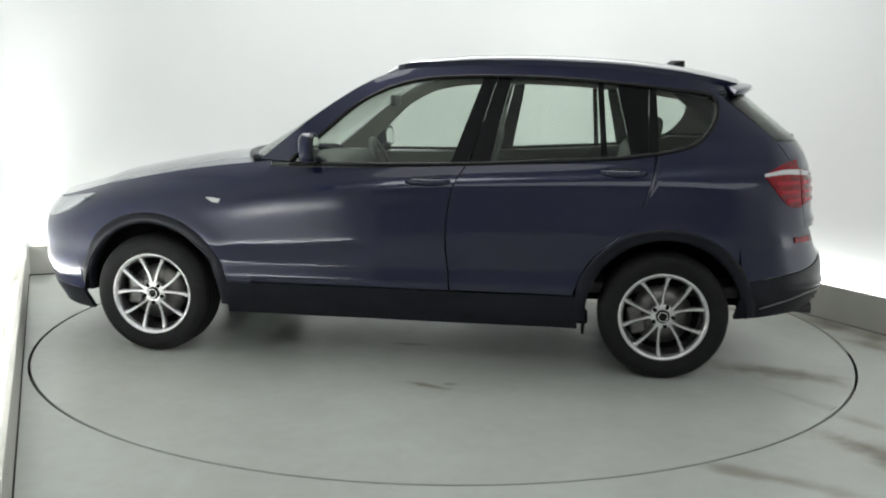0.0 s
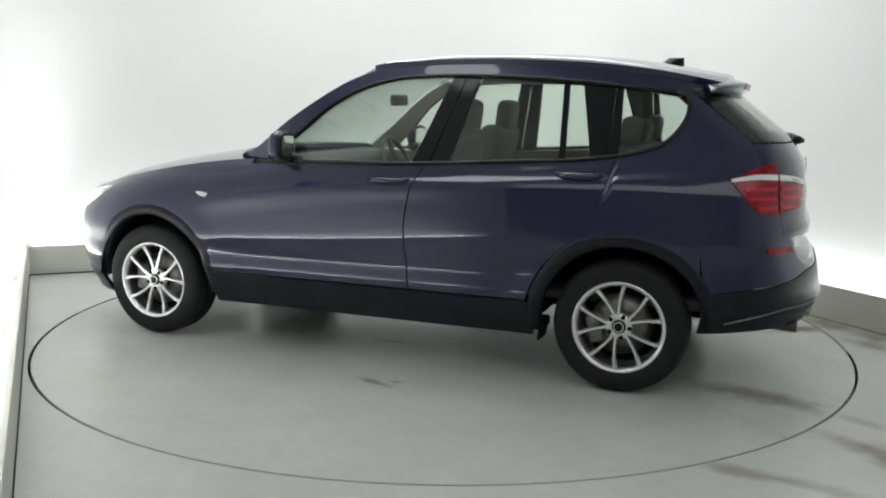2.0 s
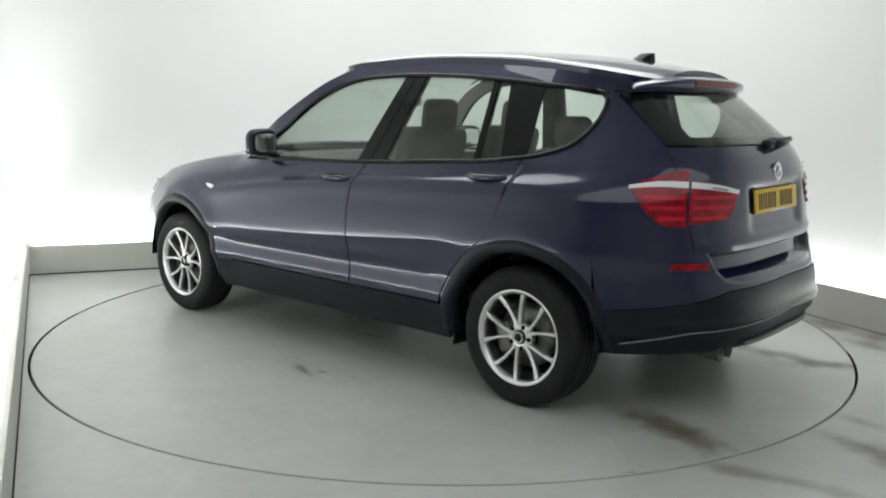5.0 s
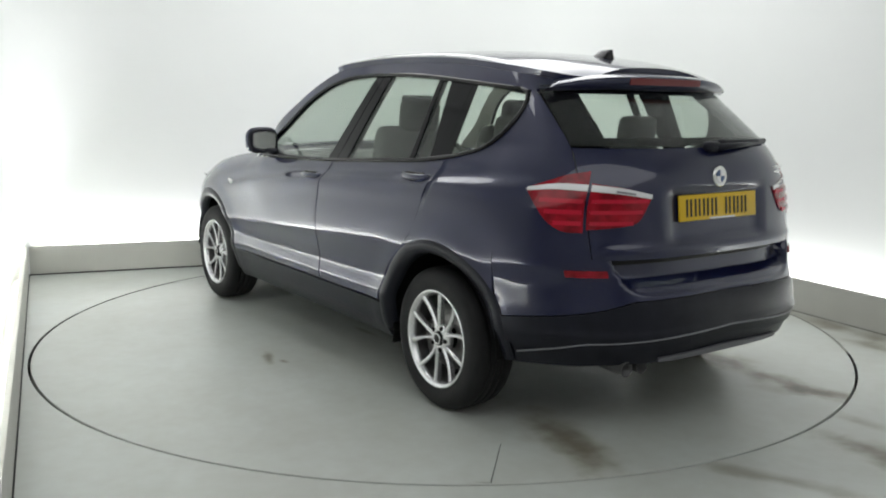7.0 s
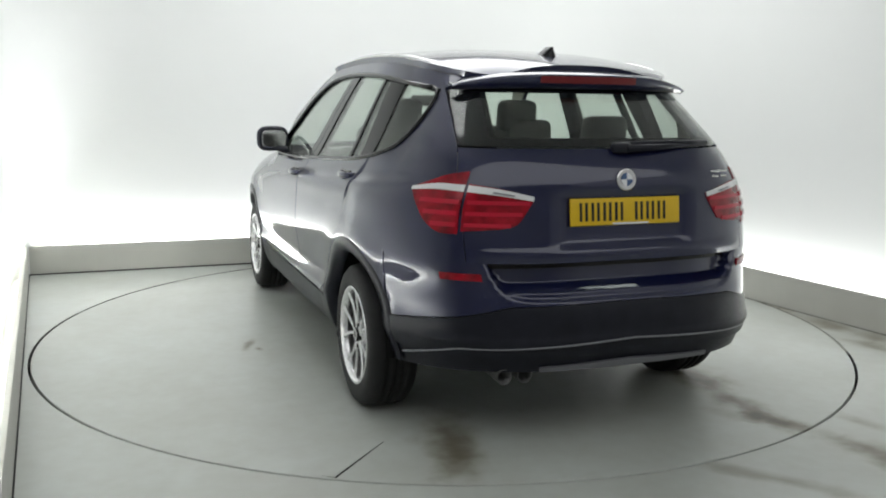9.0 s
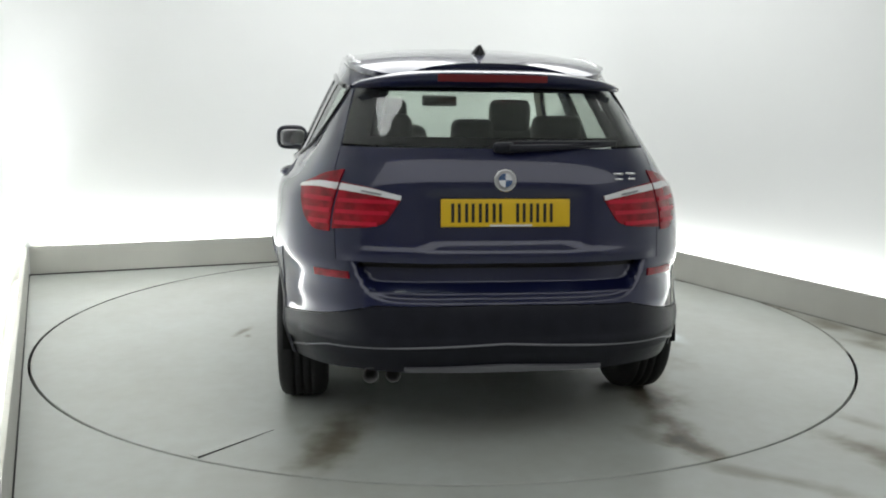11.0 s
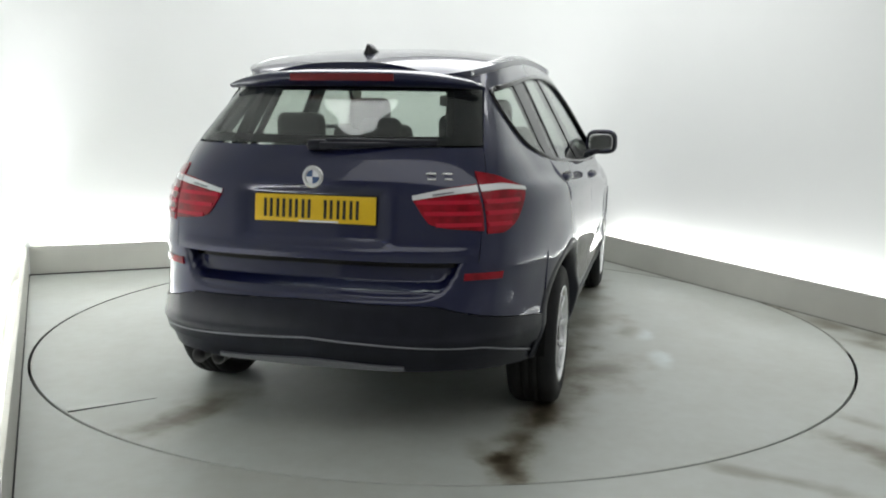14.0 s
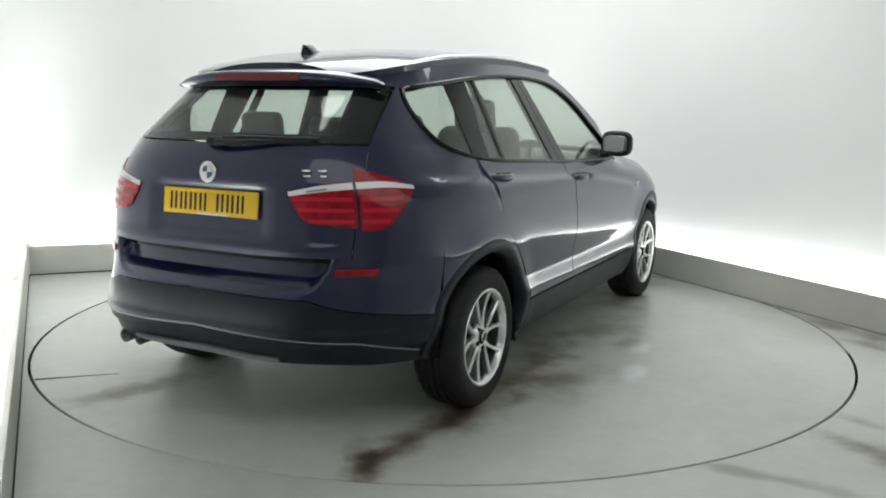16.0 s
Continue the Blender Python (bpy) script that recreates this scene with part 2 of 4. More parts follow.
# white wall: one continuous sheet with rounded inner corners
def white_wall():
    nb, nl, nr = inward(BACK), inward(-LEFT), inward(RIGHT)
    pl = COR_L - nl * SETBACK
    pr = COR_R - nr * SETBACK
    pb = COR_L - nb * SETBACK

    def meet(p, d, q, e):
        k = ((q - p).cross(e).z) / d.cross(e).z
        return p + d * k
    cl, cr = meet(pl, LEFT, pb, BACK), meet(pr, RIGHT, pb, BACK)
    pts = [cl + LEFT * 5.3]

    def corner(c, d1, d2, r):
        a, b = c + d1 * r, c + d2 * r
        for k in range(13):
            t = k / 12
            pts.append(a * (1 - t)**2 + c * 2 * t * (1 - t) + b * t**2)
    corner(cl, LEFT, BACK, 0.5)
    corner(cr, -BACK, RIGHT, 1.3)
    pts.append(cr + RIGHT * 7.6)
    bm = bmesh.new()
    zs = [0, 0.5, 1.2, 2.2, ROOM_H]
    rows = []
    for i, p in enumerate(pts):
        d = (pts[min(i + 1, len(pts) - 1)] - pts[max(i - 1, 0)]).normalized()
        n = inward(d)
        rows.append(([bm.verts.new((p.x, p.y, z)) for z in zs], [bm.verts.new((p.x - n.x * 0.1, p.y - n.y * 0.1, z)) for z in zs]))
    for (a, ao), (b, bo) in zip(rows, rows[1:]):
        for k in range(len(zs) - 1):
            bm.faces.new((a[k], b[k], b[k + 1], a[k + 1]))
            bm.faces.new((ao[k + 1], bo[k + 1], bo[k], ao[k]))
        bm.faces.new((a[-1], b[-1], bo[-1], ao[-1]))
    for a, ao in (rows[0], rows[-1]):
        for k in range(len(zs) - 1):
            bm.faces.new((a[k], a[k + 1], ao[k + 1], ao[k]))
    tagged(part("wall_bay", bm, WALL), "smooth white wall of the photo bay, lit from below", "wall", kind="structure")


white_wall()
tagged(wall_run("baseboard_back", COR_L, COR_R, 0, BOARD_H, 0.03, BOARD, 1), "off-white painted kick board along the back wall", "baseboard", kind="structure")
tagged(wall_run("baseboard_left", COR_L + LEFT * 5.2, COR_L - inward(BACK) * 0.03, 0, BOARD_H, 0.03, BOARD, 1), "off-white painted kick board along the side wall", "baseboard", kind="structure")
tagged(wall_run("baseboard_right", COR_R, COR_R + RIGHT * 5.6, 0, BOARD_H, 0.03, BOARD, 1), "off-white painted kick board along the other side wall", "baseboard", kind="structure")

for nm, p, q in (("back", COR_L, COR_R), ("left", COR_L + LEFT * 5.2, COR_L), ("right", COR_R, COR_R + RIGHT * 5.6)):
    n = inward((q - p).normalized()) * 0.007
    tagged(wall_run("trim_" + nm, p + n, q + n, 0, 0.010, 0.006, DIRT if nm == "right" else GROOVE, 1), "dark dirty joint along the kick board", "trim", kind="structure")

# floor with the round opening of the turntable
bm = bmesh.new()
rings = []
for r in (TABLE_R + 0.014, 2.8, 3.6, 5.5, 9.0, 14.0):
    rings.append([bm.verts.new((r * math.cos(2 * math.pi * k / 128), r * math.sin(2 * math.pi * k / 128), 0)) for k in range(128)])
low = [bm.verts.new((v.co.x, v.co.y, -0.06)) for v in rings[0]]
rings.insert(0, low)
for a, b in zip(rings, rings[1:]):
    for k in range(128):
        bm.faces.new((a[k], b[k], b[(k + 1) % 128], a[(k + 1) % 128]))
for f in bm.faces:
    if all(v.co.xy.length < TABLE_R + 0.02 for v in f.verts):
        f.material_index = 1
floor_ob = part("floor", bm, floor_material("grey floor paint", [(1.80, -2.02, 0.34, 0.13, -62, 0.7), (1.9, -1.7, 0.22, 0.08, -50, 0.4), (2.36, 0.50, 1.7, 0.17, -63, 0.6), (2.62, -0.5, 0.6, 0.10, -63, 0.5), (1.3, -2.35, 0.4, 0.07, -30, 0.45)]), smooth=False)
floor_ob.data.materials.append(GROOVE)
tagged(floor_ob, "grey painted concrete floor with scuffs", "floor", kind="structure")
bm = bmesh.new()
bmesh.ops.create_circle(bm, cap_ends=True, segments=96, radius=2.6)
for v in bm.verts:
    v.co.z = -0.06
filled = bmesh.new()
arc = [[filled.verts.new((r * math.cos(radians(a)), r * math.sin(radians(a)), z)) for r, z in ((TABLE_R + 0.0015, -0.02), (TABLE_R + 0.0015, -0.002), (TABLE_R + 0.013, -0.0015), (TABLE_R + 0.013, -0.02))] for a in np.linspace(-13, 62, 60)]
for p, q in zip(arc, arc[1:]):
    for k in range(4):
        filled.faces.new((p[k], p[(k + 1) % 4], q[(k + 1) % 4], q[k]))
filled.faces.new(arc[0])
filled.faces.new(arc[-1][::-1])
bmesh.ops.recalc_face_normals(filled, faces=filled.faces)
tagged(part("joint_dirt", filled, DIRT, smooth=False), "grey dirt packed into the round floor joint", "dirt", kind="structure")
tagged(part("floor_pit", bm, DARK, smooth=False), "dark pit floor below the turntable", "floor", kind="structure")

# ceiling and the dim hall behind the camera
bm = bmesh.new()
rounded(bm, (20, 20, 0.1), (0, 0, ROOM_H + 0.05), 0.01, 1)
tagged(part("ceiling", bm, CEIL, smooth=False), "plain grey ceiling", "ceiling", kind="structure")
HALL = [Vector((-5.2, -9, 0)), Vector((5.2, -9, 0)), Vector((5.2, 6, 0)), Vector((-5.2, 6, 0))]
for i, nm in enumerate(("south", "east", "north", "west")):
    a, b = HALL[i], HALL[(i + 1) % 4]
    tagged(wall_run("wall_" + nm, b, a, 0, ROOM_H, 0.1, GREYWALL if nm == "south" else PALEWALL, 1), "plain painted wall of the hall", "wall", kind="structure")

# turntable
bm = bmesh.new()
prof = [(0.0001, -0.05), (TABLE_R, -0.05), (TABLE_R, -0.003), (TABLE_R - 0.003, 0.0), (1.6, 0.0), (0.8, 0.0), (0.0001, 0.0)]
lathe(bm, prof, "z", 128)
bmesh.ops.remove_doubles(bm, verts=bm.verts, dist=0.0005)
SPOTS = [(-1.95, -0.84, 0.62, 0.13, -4, 0.9), (-2.25, -0.82, 0.24, 0.13, 4, 0.7), (-1.45, -0.93, 0.42, 0.20, 0, 0.6),
         (-2.06, 0.68, 0.52, 0.15, -12, 0.72), (-2.2, -0.75, 0.4, 0.08, 38, 0.4), (-0.85, -1.12, 0.42, 0.26, -20, 0.55), (-0.55, -0.86, 0.75, 0.2, 8, 0.6),
         (0.2, -0.95, 0.6, 0.2, 0, 0.5), (1.2, -0.85, 0.6, 0.2, 0, 0.5), (0.1, -1.2, 0.35, 0.10, 0, 0.4), (-0.25, 1.25, 0.17, 0.035, -20, 0.7),
         (-0.33, 1.20, 0.06, 0.03, 0, 0.7), (0.01, 0.5, 0.2, 0.03, 0, 0.5), (-0.52, -1.40, 0.24, 0.09, 10, -0.45), (-0.05, -1.30, 0.2, 0.08, 0, -0.4)]
off = Vector((CAR_OFF[0], CAR_OFF[1]))
turntable = tagged(new("turntable"), "round grey floor plate flush with the floor", "turntable")
TABLE_PAINT = floor_material("grey table paint", [(x + off.x, y + off.y, rx, ry, t, d) for x, y, rx, ry, t, d in SPOTS])
part("plate", bm, TABLE_PAINT, turntable, smooth=False)
# raised lip along a joint of the plate: a steep dark side and a shallow painted ramp behind it
p, q = Vector((-1.80, 0.966, 0.0)), Vector((-2.085, 1.245, 0.0))
d = (q - p).normalized()
n = Vector((-d.y, d.x, 0))
n = n if n.x < 0 else -n
bm = bmesh.new()
foot = [bm.verts.new(v) for v in (p + n * 0.002, q + n * 0.004)]
crest = [bm.verts.new(v) for v in (p + Vector((0, 0, 0.002)), q + Vector((0, 0, 0.0065)))]
back = [bm.verts.new(v) for v in (p - n * 0.04, q - n * 0.07)]
steep = bm.faces.new((foot[0], foot[1], crest[1], crest[0]))
steep.material_index = 1
bm.faces.new((crest[0], crest[1], back[1], back[0]))
bm.faces.new((foot[0], crest[0], back[0]))
bm.faces.new((foot[1], crest[1], back[1]))
bmesh.ops.recalc_face_normals(bm, faces=bm.faces)
lip = part("joint_lip", bm, TABLE_PAINT, turntable, "raised dark lip at a joint of the plate", smooth=False)
lip.data.materials.append(JOINT)

# ---- the car: shape of its skin ----
# x forward, y to its left, z up, origin on the ground midway between the axles
AXLE, HUB_Z, ARCH = 1.405, 0.335, 0.462
XC_R, XC_F, LEN_R, LEN_F, POW_R, POW_F = -1.30, 1.20, 1.70, 1.75, 3.3, 2.7

W_Z = [(0.10, 0.84), (0.24, 0.875), (0.30, 0.910), (0.38, 0.936), (0.43, 0.949), (0.47, 0.956), (0.51, 0.950), (0.545, 0.944), (0.60, 0.947),
       (0.72, 0.963), (0.80, 0.962), (0.90, 0.955), (1.0, 0.938), (1.08, 0.905), (1.14, 0.872), (1.3, 0.792), (1.45, 0.715), (1.55, 0.66), (1.62, 0.62), (1.70, 0.58)]
PLAN = [(-2.4, 0.93), (-1.9, 0.95), (-1.4, 0.988), (-0.9, 0.998), (0, 1.0), (0.9, 0.995), (1.4, 0.985), (2.3, 0.96)]
REAR_X = [(0.2, -2.26), (0.30, -2.27), (0.37, -2.30), (0.47, -2.322), (0.60, -2.312), (0.66, -2.292), (0.78, -2.262), (0.84, -2.25), (1.0, -2.23),
          (1.12, -2.215), (1.19, -2.185), (1.24, -2.15), (1.34, -2.035), (1.45, -1.90), (1.52, -1.82), (1.58, -1.75), (1.7, -1.65)]
FRONT_X = [(0.1, 2.235), (0.25, 2.315), (0.4, 2.375), (0.6, 2.39), (0.75, 2.35), (0.85, 2.275), (0.92, 2.185), (1.0, 2.07), (1.2, 1.96)]
FENDER = [(0.70, 1.095), (0.80, 1.085), (1.14, 1.045), (1.51, 0.98), (1.75, 0.93), (1.90, 0.89), (2.1, 0.845), (2.95, 0.81)]
BELT = [(0.9, 1.075), (0.41, 1.08), (-0.27, 1.10), (-0.5, 1.112), (-1.05, 1.143), (-1.25, 1.160), (-1.40, 1.185), (-1.55, 1.235), (-1.62, 1.29)]
DLO_TOP = [(0.60, 1.095), (0.43, 1.25), (0.23, 1.425), (0.08, 1.50), (-0.1, 1.545), (-0.3, 1.56), (-0.6, 1.562), (-0.9, 1.55), (-1.15, 1.53), (-1.4, 1.505), (-1.60, 1.475)]
ROOF_E = [(0.79, 1.10), (0.62, 1.235), (0.40, 1.405), (0.20, 1.53), (0.05, 1.588), (-0.2, 1.612), (-0.55, 1.622), (-0.9, 1.615), (-1.2, 1.597), (-1.5, 1.562), (-1.80, 1.508)]


def se_table(p):
    t = np.linspace(0, math.pi / 2, 400)
    a, b = np.sin(t)**(2 / p), np.cos(t)**(2 / p)
    s = np.concatenate([[0], np.cumsum(np.hypot(np.diff(a), np.diff(b)))])
    return s / s[-1], a, b


T_R, T_F = se_table(POW_R), se_table(POW_F)


def half_width(x, z):
    w = curve(z + 0.07 * np.clip(x + 0.4, -0.9, 1.5) * np.exp(-((z - 0.70) / 0.13)**2), W_Z) * curve(x, PLAN)
    crest = curve(x, [(-2.3, 1.09), (-1.82, 1.075), (-0.88, 1.03), (0.0, 0.98), (0.72, 0.90), (1.05, 0.85), (1.4, 0.80)])
    d = z - crest
    fade = np.clip((1.15 - x) / 0.3, 0, 1) * np.clip((x + 2.0) / 0.5, 0, 1)
    w = w + (0.014 * np.where(d < 0, np.exp(-(d / 0.075)**2), np.exp(-(d / 0.017)**2)) - 0.007 * np.exp(-((d - 0.045) / 0.03)**2)) * fade
    # wheel-arch flares
    for cx in (-AXLE, AXLE):
        r = np.hypot(x - cx, z - HUB_Z)
        w = w + 0.010 * np.exp(-((r - 0.47) / 0.075)**2) * (z > 0.2)
    # the cabin draws in towards the tail
    w = w - 0.048 * np.clip((-0.85 - x) / 0.75, 0, 1)**1.5 * np.clip((x + 2.10) / 0.45, 0, 1) * np.clip((z - 1.02) / 0.22, 0, 1)
    # shoulder of the front wing
    e = curve(x, FENDER)
    t = np.clip((e - z) / 0.16, 0, 1)
    w = w - 0.085 * (1 - t)**2 * np.clip((x - 0.55) / 0.25, 0, 1)
    return w


def skin(u, z):
    """Points of the left half of the skin: u is x along the side, and runs on round the corners to the middle of the ends."""
    u, z = np.broadcast_arrays(np.asarray(u, float), np.asarray(z, float))
    sr, sf = np.clip((XC_R - u) / LEN_R, 0, 1), np.clip((u - XC_F) / LEN_F, 0, 1)
    ar, br = np.interp(sr, T_R[0], T_R[1]), np.interp(sr, T_R[0], T_R[2])
    af, bf = np.interp(sf, T_F[0], T_F[1]), np.interp(sf, T_F[0], T_F[2])
    x = np.where(u < XC_R, XC_R - ar * (XC_R - curve(z, REAR_X)), np.where(u > XC_F, XC_F + af * (curve(z, FRONT_X) - XC_F), u))
    y = half_width(x, z) * br * bf
    return np.stack([x, y, z], -1)


def u_rear_y(y, z):
    """u on the tail at which the skin is y from the middle, at height z."""
    s = np.linspace(0, 1, 500)
    p = skin(XC_R - s * LEN_R, np.full(500, float(z)))
    return XC_R - LEN_R * float(np.interp(-y, -p[:, 1], s))


def u_rear_x(x, z):
    s = np.linspace(0, 1, 500)
    p = skin(XC_R - s * LEN_R, np.full(500, float(z)))
    return XC_R - LEN_R * float(np.interp(-x, -p[:, 0], s))


def u_front_x(x, z):
    s = np.linspace(0, 1, 500)
    p = skin(XC_F + s * LEN_F, np.full(500, float(z)))
    return XC_F + LEN_F * float(np.interp(x, p[:, 0], s))


def along(pts):
    """(x, z) on the side, also past the corners, as (u, z)."""
    pts = np.asarray(pts, float)
    us = [u_front_x(x, z) if x > XC_F else u_rear_x(x, z) if x < XC_R else x for x, z in pts]
    return np.stack([us, pts[:, 1]], -1)


def fender_u(u):
    """Height of the wing's upper edge at u."""
    z = np.full(len(u), 0.85)
    for _ in range(8):
        z = curve(skin(u, z)[:, 0], FENDER)
    return z


U_TAIL, U_NOSE = XC_R - LEN_R, XC_F + LEN_F


def polyline(pts, n):
    """n points spread along a smooth curve through pts."""
    pts = np.array(pts, float)
    s = np.concatenate([[0], np.cumsum(np.hypot(*np.diff(pts, axis=0).T))])
    t = np.linspace(0, s[-1], n)
    if len(pts) == 2:
        return np.stack([np.interp(t, s, pts[:, 0]), np.interp(t, s, pts[:, 1])], -1)
    return np.stack([curve(t, list(zip(s, pts[:, 0]))), curve(t, list(zip(s, pts[:, 1])))], -1)


def ruled(bot, top, m=8, out=0.0):
    """Grid on the skin between two curves of (u, z), both (n, 2) and running the same way; out lifts it off the skin."""
    bot, top = np.asarray(bot, float), np.asarray(top, float)
    v = np.linspace(0, 1, m)[None, :, None]
    uz = bot[:, None, :] * (1 - v) + top[:, None, :] * v
    P = skin(uz[..., 0], uz[..., 1])
    if out:
        N = np.cross(np.gradient(P, axis=0), np.gradient(P, axis=1))
        N /= np.maximum(np.linalg.norm(N, axis=2, keepdims=True), 1e-12)
        N = N * np.sign((N * (P - np.array([0, 0, 0.8])) * np.array([0.2, 1, 0.1])).sum(-1, keepdims=True))
        P = P + N * out
    # outer side along du x dv wants u to run backwards
    return P[::-1] if bot[-1, 0] > bot[0, 0] else P


def both(grid):
    """A left-half grid that ends on the middle line, with its mirror image, as one grid across the car."""
    g = np.asarray(grid)
    if abs(g[0, 0, 1]) < abs(g[-1, 0, 1]):
        g = g[::-1]
    return np.concatenate([g, mirrored(g)[::-1][1:]], axis=0)


car = tagged(new("car"), "dark navy sport utility car with silver alloy wheels on the turntable", "car")


# ---- the car: panels ----
def arch_z(u, cx, r):
    return HUB_Z + np.sqrt(np.maximum(r * r - (u - cx)**2, 0))


def side_panels(s):
    # front wing: from the door gap over the arch to the bumper
    z0 = 0.43
    th = np.linspace(math.asin((z0 - HUB_Z) / ARCH), math.pi - math.asin((0.44 - HUB_Z) / ARCH), 40)
    us = np.concatenate([np.linspace(0.815, AXLE - ARCH * math.cos(th[0]), 4)[:-1], AXLE - ARCH * np.cos(th), [1.872]])
    zl = np.concatenate([[z0] * 3, HUB_Z + ARCH * np.sin(th), [0.44]])
    ut = us - 0.10 * (1 - (us - 0.815) / 1.057)
    top = along(np.stack([ut, curve(ut, FENDER)], -1))
    wing = sheet("front_wing", [ruled(along(np.stack([us, zl], -1)), top, 34)], PAINT, car, side=s)
    sheet("side_repeater", [ruled(polyline([(0.985, 0.865), (1.02, 0.868), (1.055, 0.888)], 8), polyline([(0.975, 0.885), (1.02, 0.893), (1.06, 0.893)], 8), 4, 0.005)],
          CLEAR, wing, 0.006, s, "small white indicator lens")
    # doors
    zs = np.linspace(0, 1, 56)

    def door(left, right, n):
        rows = []
        for k in np.linspace(0, 1, n):
            ul, ur = curve(1.09, left), curve(1.12, right)
            zt = curve(ul + (ur - ul) * k, BELT) - 0.012
            z = 0.437 + (zt - 0.437) * zs
            u = curve(z, left) * (1 - k) + curve(z, right) * k
            rows.append(np.stack([u, z], -1))
        g = np.array(rows)
        return skin(g[..., 0], g[..., 1])

    gap1 = [(0.38, 0.812), (0.74, 0.795), (0.96, 0.772), (1.10, 0.70)]
    gap2 = [(0.38, -0.29), (0.9, -0.28), (1.02, -0.315), (1.12, -0.38)]
    rr = ARCH + 0.014
    gap3 = [(z, -AXLE + math.sqrt(rr * rr - (z - HUB_Z)**2)) for z in (0.38, 0.45, 0.55, 0.65, 0.72)] + [(0.80, -1.225), (0.93, -1.285), (1.09, -1.33), (1.16, -1.345)]
    fd = sheet("front_door", [door(gap1, [(a, b + 0.004) for a, b in gap2], 26)], PAINT, car, side=s)
    rd = sheet("rear_door", [door([(a, b - 0.004) for a, b in gap2], [(a, b + 0.006) for a, b in gap3], 26)], PAINT, car, side=s)
    for dr, x0, z0 in ((fd, -0.165, 1.008), (rd, -1.175, 1.072)):
        y0 = float(half_width(x0, z0))
        bm = bmesh.new()
        lift = [0.0, 0.018, 0.030, 0.034, 0.032, 0.022, 0.0]
        pts = [(x0 + 0.115 - 0.23 * i / 6, s * (y0 + lift[i] - 0.006), z0) for i in range(7)]
        tube(bm, pts, 0.012, 10, 1.3)
        part("handle", bm, PAINT, dr)
        # black slab stands in for the shade in the hollow behind the grip
        bm = bmesh.new()
        rounded(bm, (0.15, 0.012, 0.05), (x0, s * (y0 - 0.001), z0 - 0.004), 0.005)
        part("handle_shade", bm, GLOSSBLACK, dr)
    # quarter panel: rear of the door gap, over the arch, up the rear pillar
    th = np.linspace(math.asin((0.44 - HUB_Z) / ARCH), math.pi - math.asin((0.615 - HUB_Z) / ARCH), 44)
    ua = -AXLE + ARCH * np.cos(th)
    za = HUB_Z + ARCH * np.sin(th)
    g3u = np.array([p[1] for p in sorted(gap3)])[::-1]
    g3z = np.array([p[0] for p in sorted(gap3)])[::-1]
    ztop = np.where(ua > -1.335, np.maximum(np.interp(ua, g3u, g3z) - 0.0, za + 0.004), curve(ua, BELT) - 0.012)
    ztop = np.where(ua < -1.55, 1.223, ztop)
    low = [ruled(along(np.stack([ua, za], -1)), along(np.stack([ua, ztop], -1)), 34)]
    zq = np.linspace(0.791, 1.223, 34)
    lead = along(np.stack([np.full(34, ua[-1]), zq], -1))
    tail = np.array([(u_rear_y(np.interp(z, (0.79, 0.95, 1.15, 1.24), (0.668, 0.675, 0.668, 0.643)), z), z) for z in zq])
    low.append(ruled_h(lead, tail, 22))
    front = along(polyline([(-1.545, 1.222), (-1.612, 1.283), (-1.655, 1.36), (-1.662, 1.425), (-1.645, 1.475), (-1.59, 1.515)], 20))
    back = np.array([(u_rear_y(np.interp(z, (1.22, 1.52), (0.647, 0.572)), z), z) for z in np.linspace(1.222, 1.525, 20)])
    low.append(ruled_h(front, back, 12))
    sheet("quarter_panel", low, PAINT, car, side=s)
    # pillar and cant rail, one pressing from the bonnet to the tail
    bot = along(polyline(sorted(DLO_TOP, reverse=True), 50))
    top = along(polyline(sorted(ROOF_E, reverse=True), 50))
    sheet("roof_frame", [ruled(bot, top, 6)], PAINT, car, 0.02, s)
    sheet("pillar_trim", [ruled(bot, top, 6, -0.023)], LINER, car, 0.004, s, "beige pillar trim")
    ff = along(polyline([(-1.575, 1.235), (-1.62, 1.283), (-1.66, 1.36), (-1.667, 1.425), (-1.65, 1.475), (-1.60, 1.515)], 14))
    bb = np.array([(u_rear_y(np.interp(z, (1.22, 1.52), (0.66, 0.585)), z), z) for z in np.linspace(1.235, 1.515, 14)])
    sheet("rear_pillar_trim", [ruled_h(ff, bb, 8) * np.array([0.985, 0.965, 1.0])], LINER, car, 0.004, s, "beige rear pillar trim")
    # side glass
    def dlo(x):
        return curve(x, DLO_TOP)
    xb, xt = np.linspace(0.585, -0.275, 30), np.linspace(0.575, -0.425, 30)
    zt = curve(xt, DLO_TOP) - 0.004
    zb = np.minimum(curve(xb, BELT), zt - 0.002)
    sheet("window_glass", [ruled(np.stack([xb, zb], -1), np.stack([xt, zt], -1), 8, -0.008)], GLASS, fd, 0.004, s, "clear front door window")
    xb, xt = np.linspace(-0.48, -1.06, 16), np.linspace(-0.575, -1.10 + 0.07, 16)
    sheet("window_glass", [ruled(np.stack([xb, curve(xb, BELT)], -1), np.stack([xt, dlo(xt) - 0.004], -1), 8, -0.008)], GLASS, rd, 0.004, s, "clear rear door window")
    xb, xt = np.linspace(-1.09, -1.215, 6), np.linspace(-1.06, -1.130, 6)
    sheet("quarter_light", [ruled(np.stack([xb, curve(xb, BELT)], -1), np.stack([xt, dlo(xt) - 0.004], -1), 8, -0.008)], GLASS, rd, 0.004, s, "narrow fixed pane")
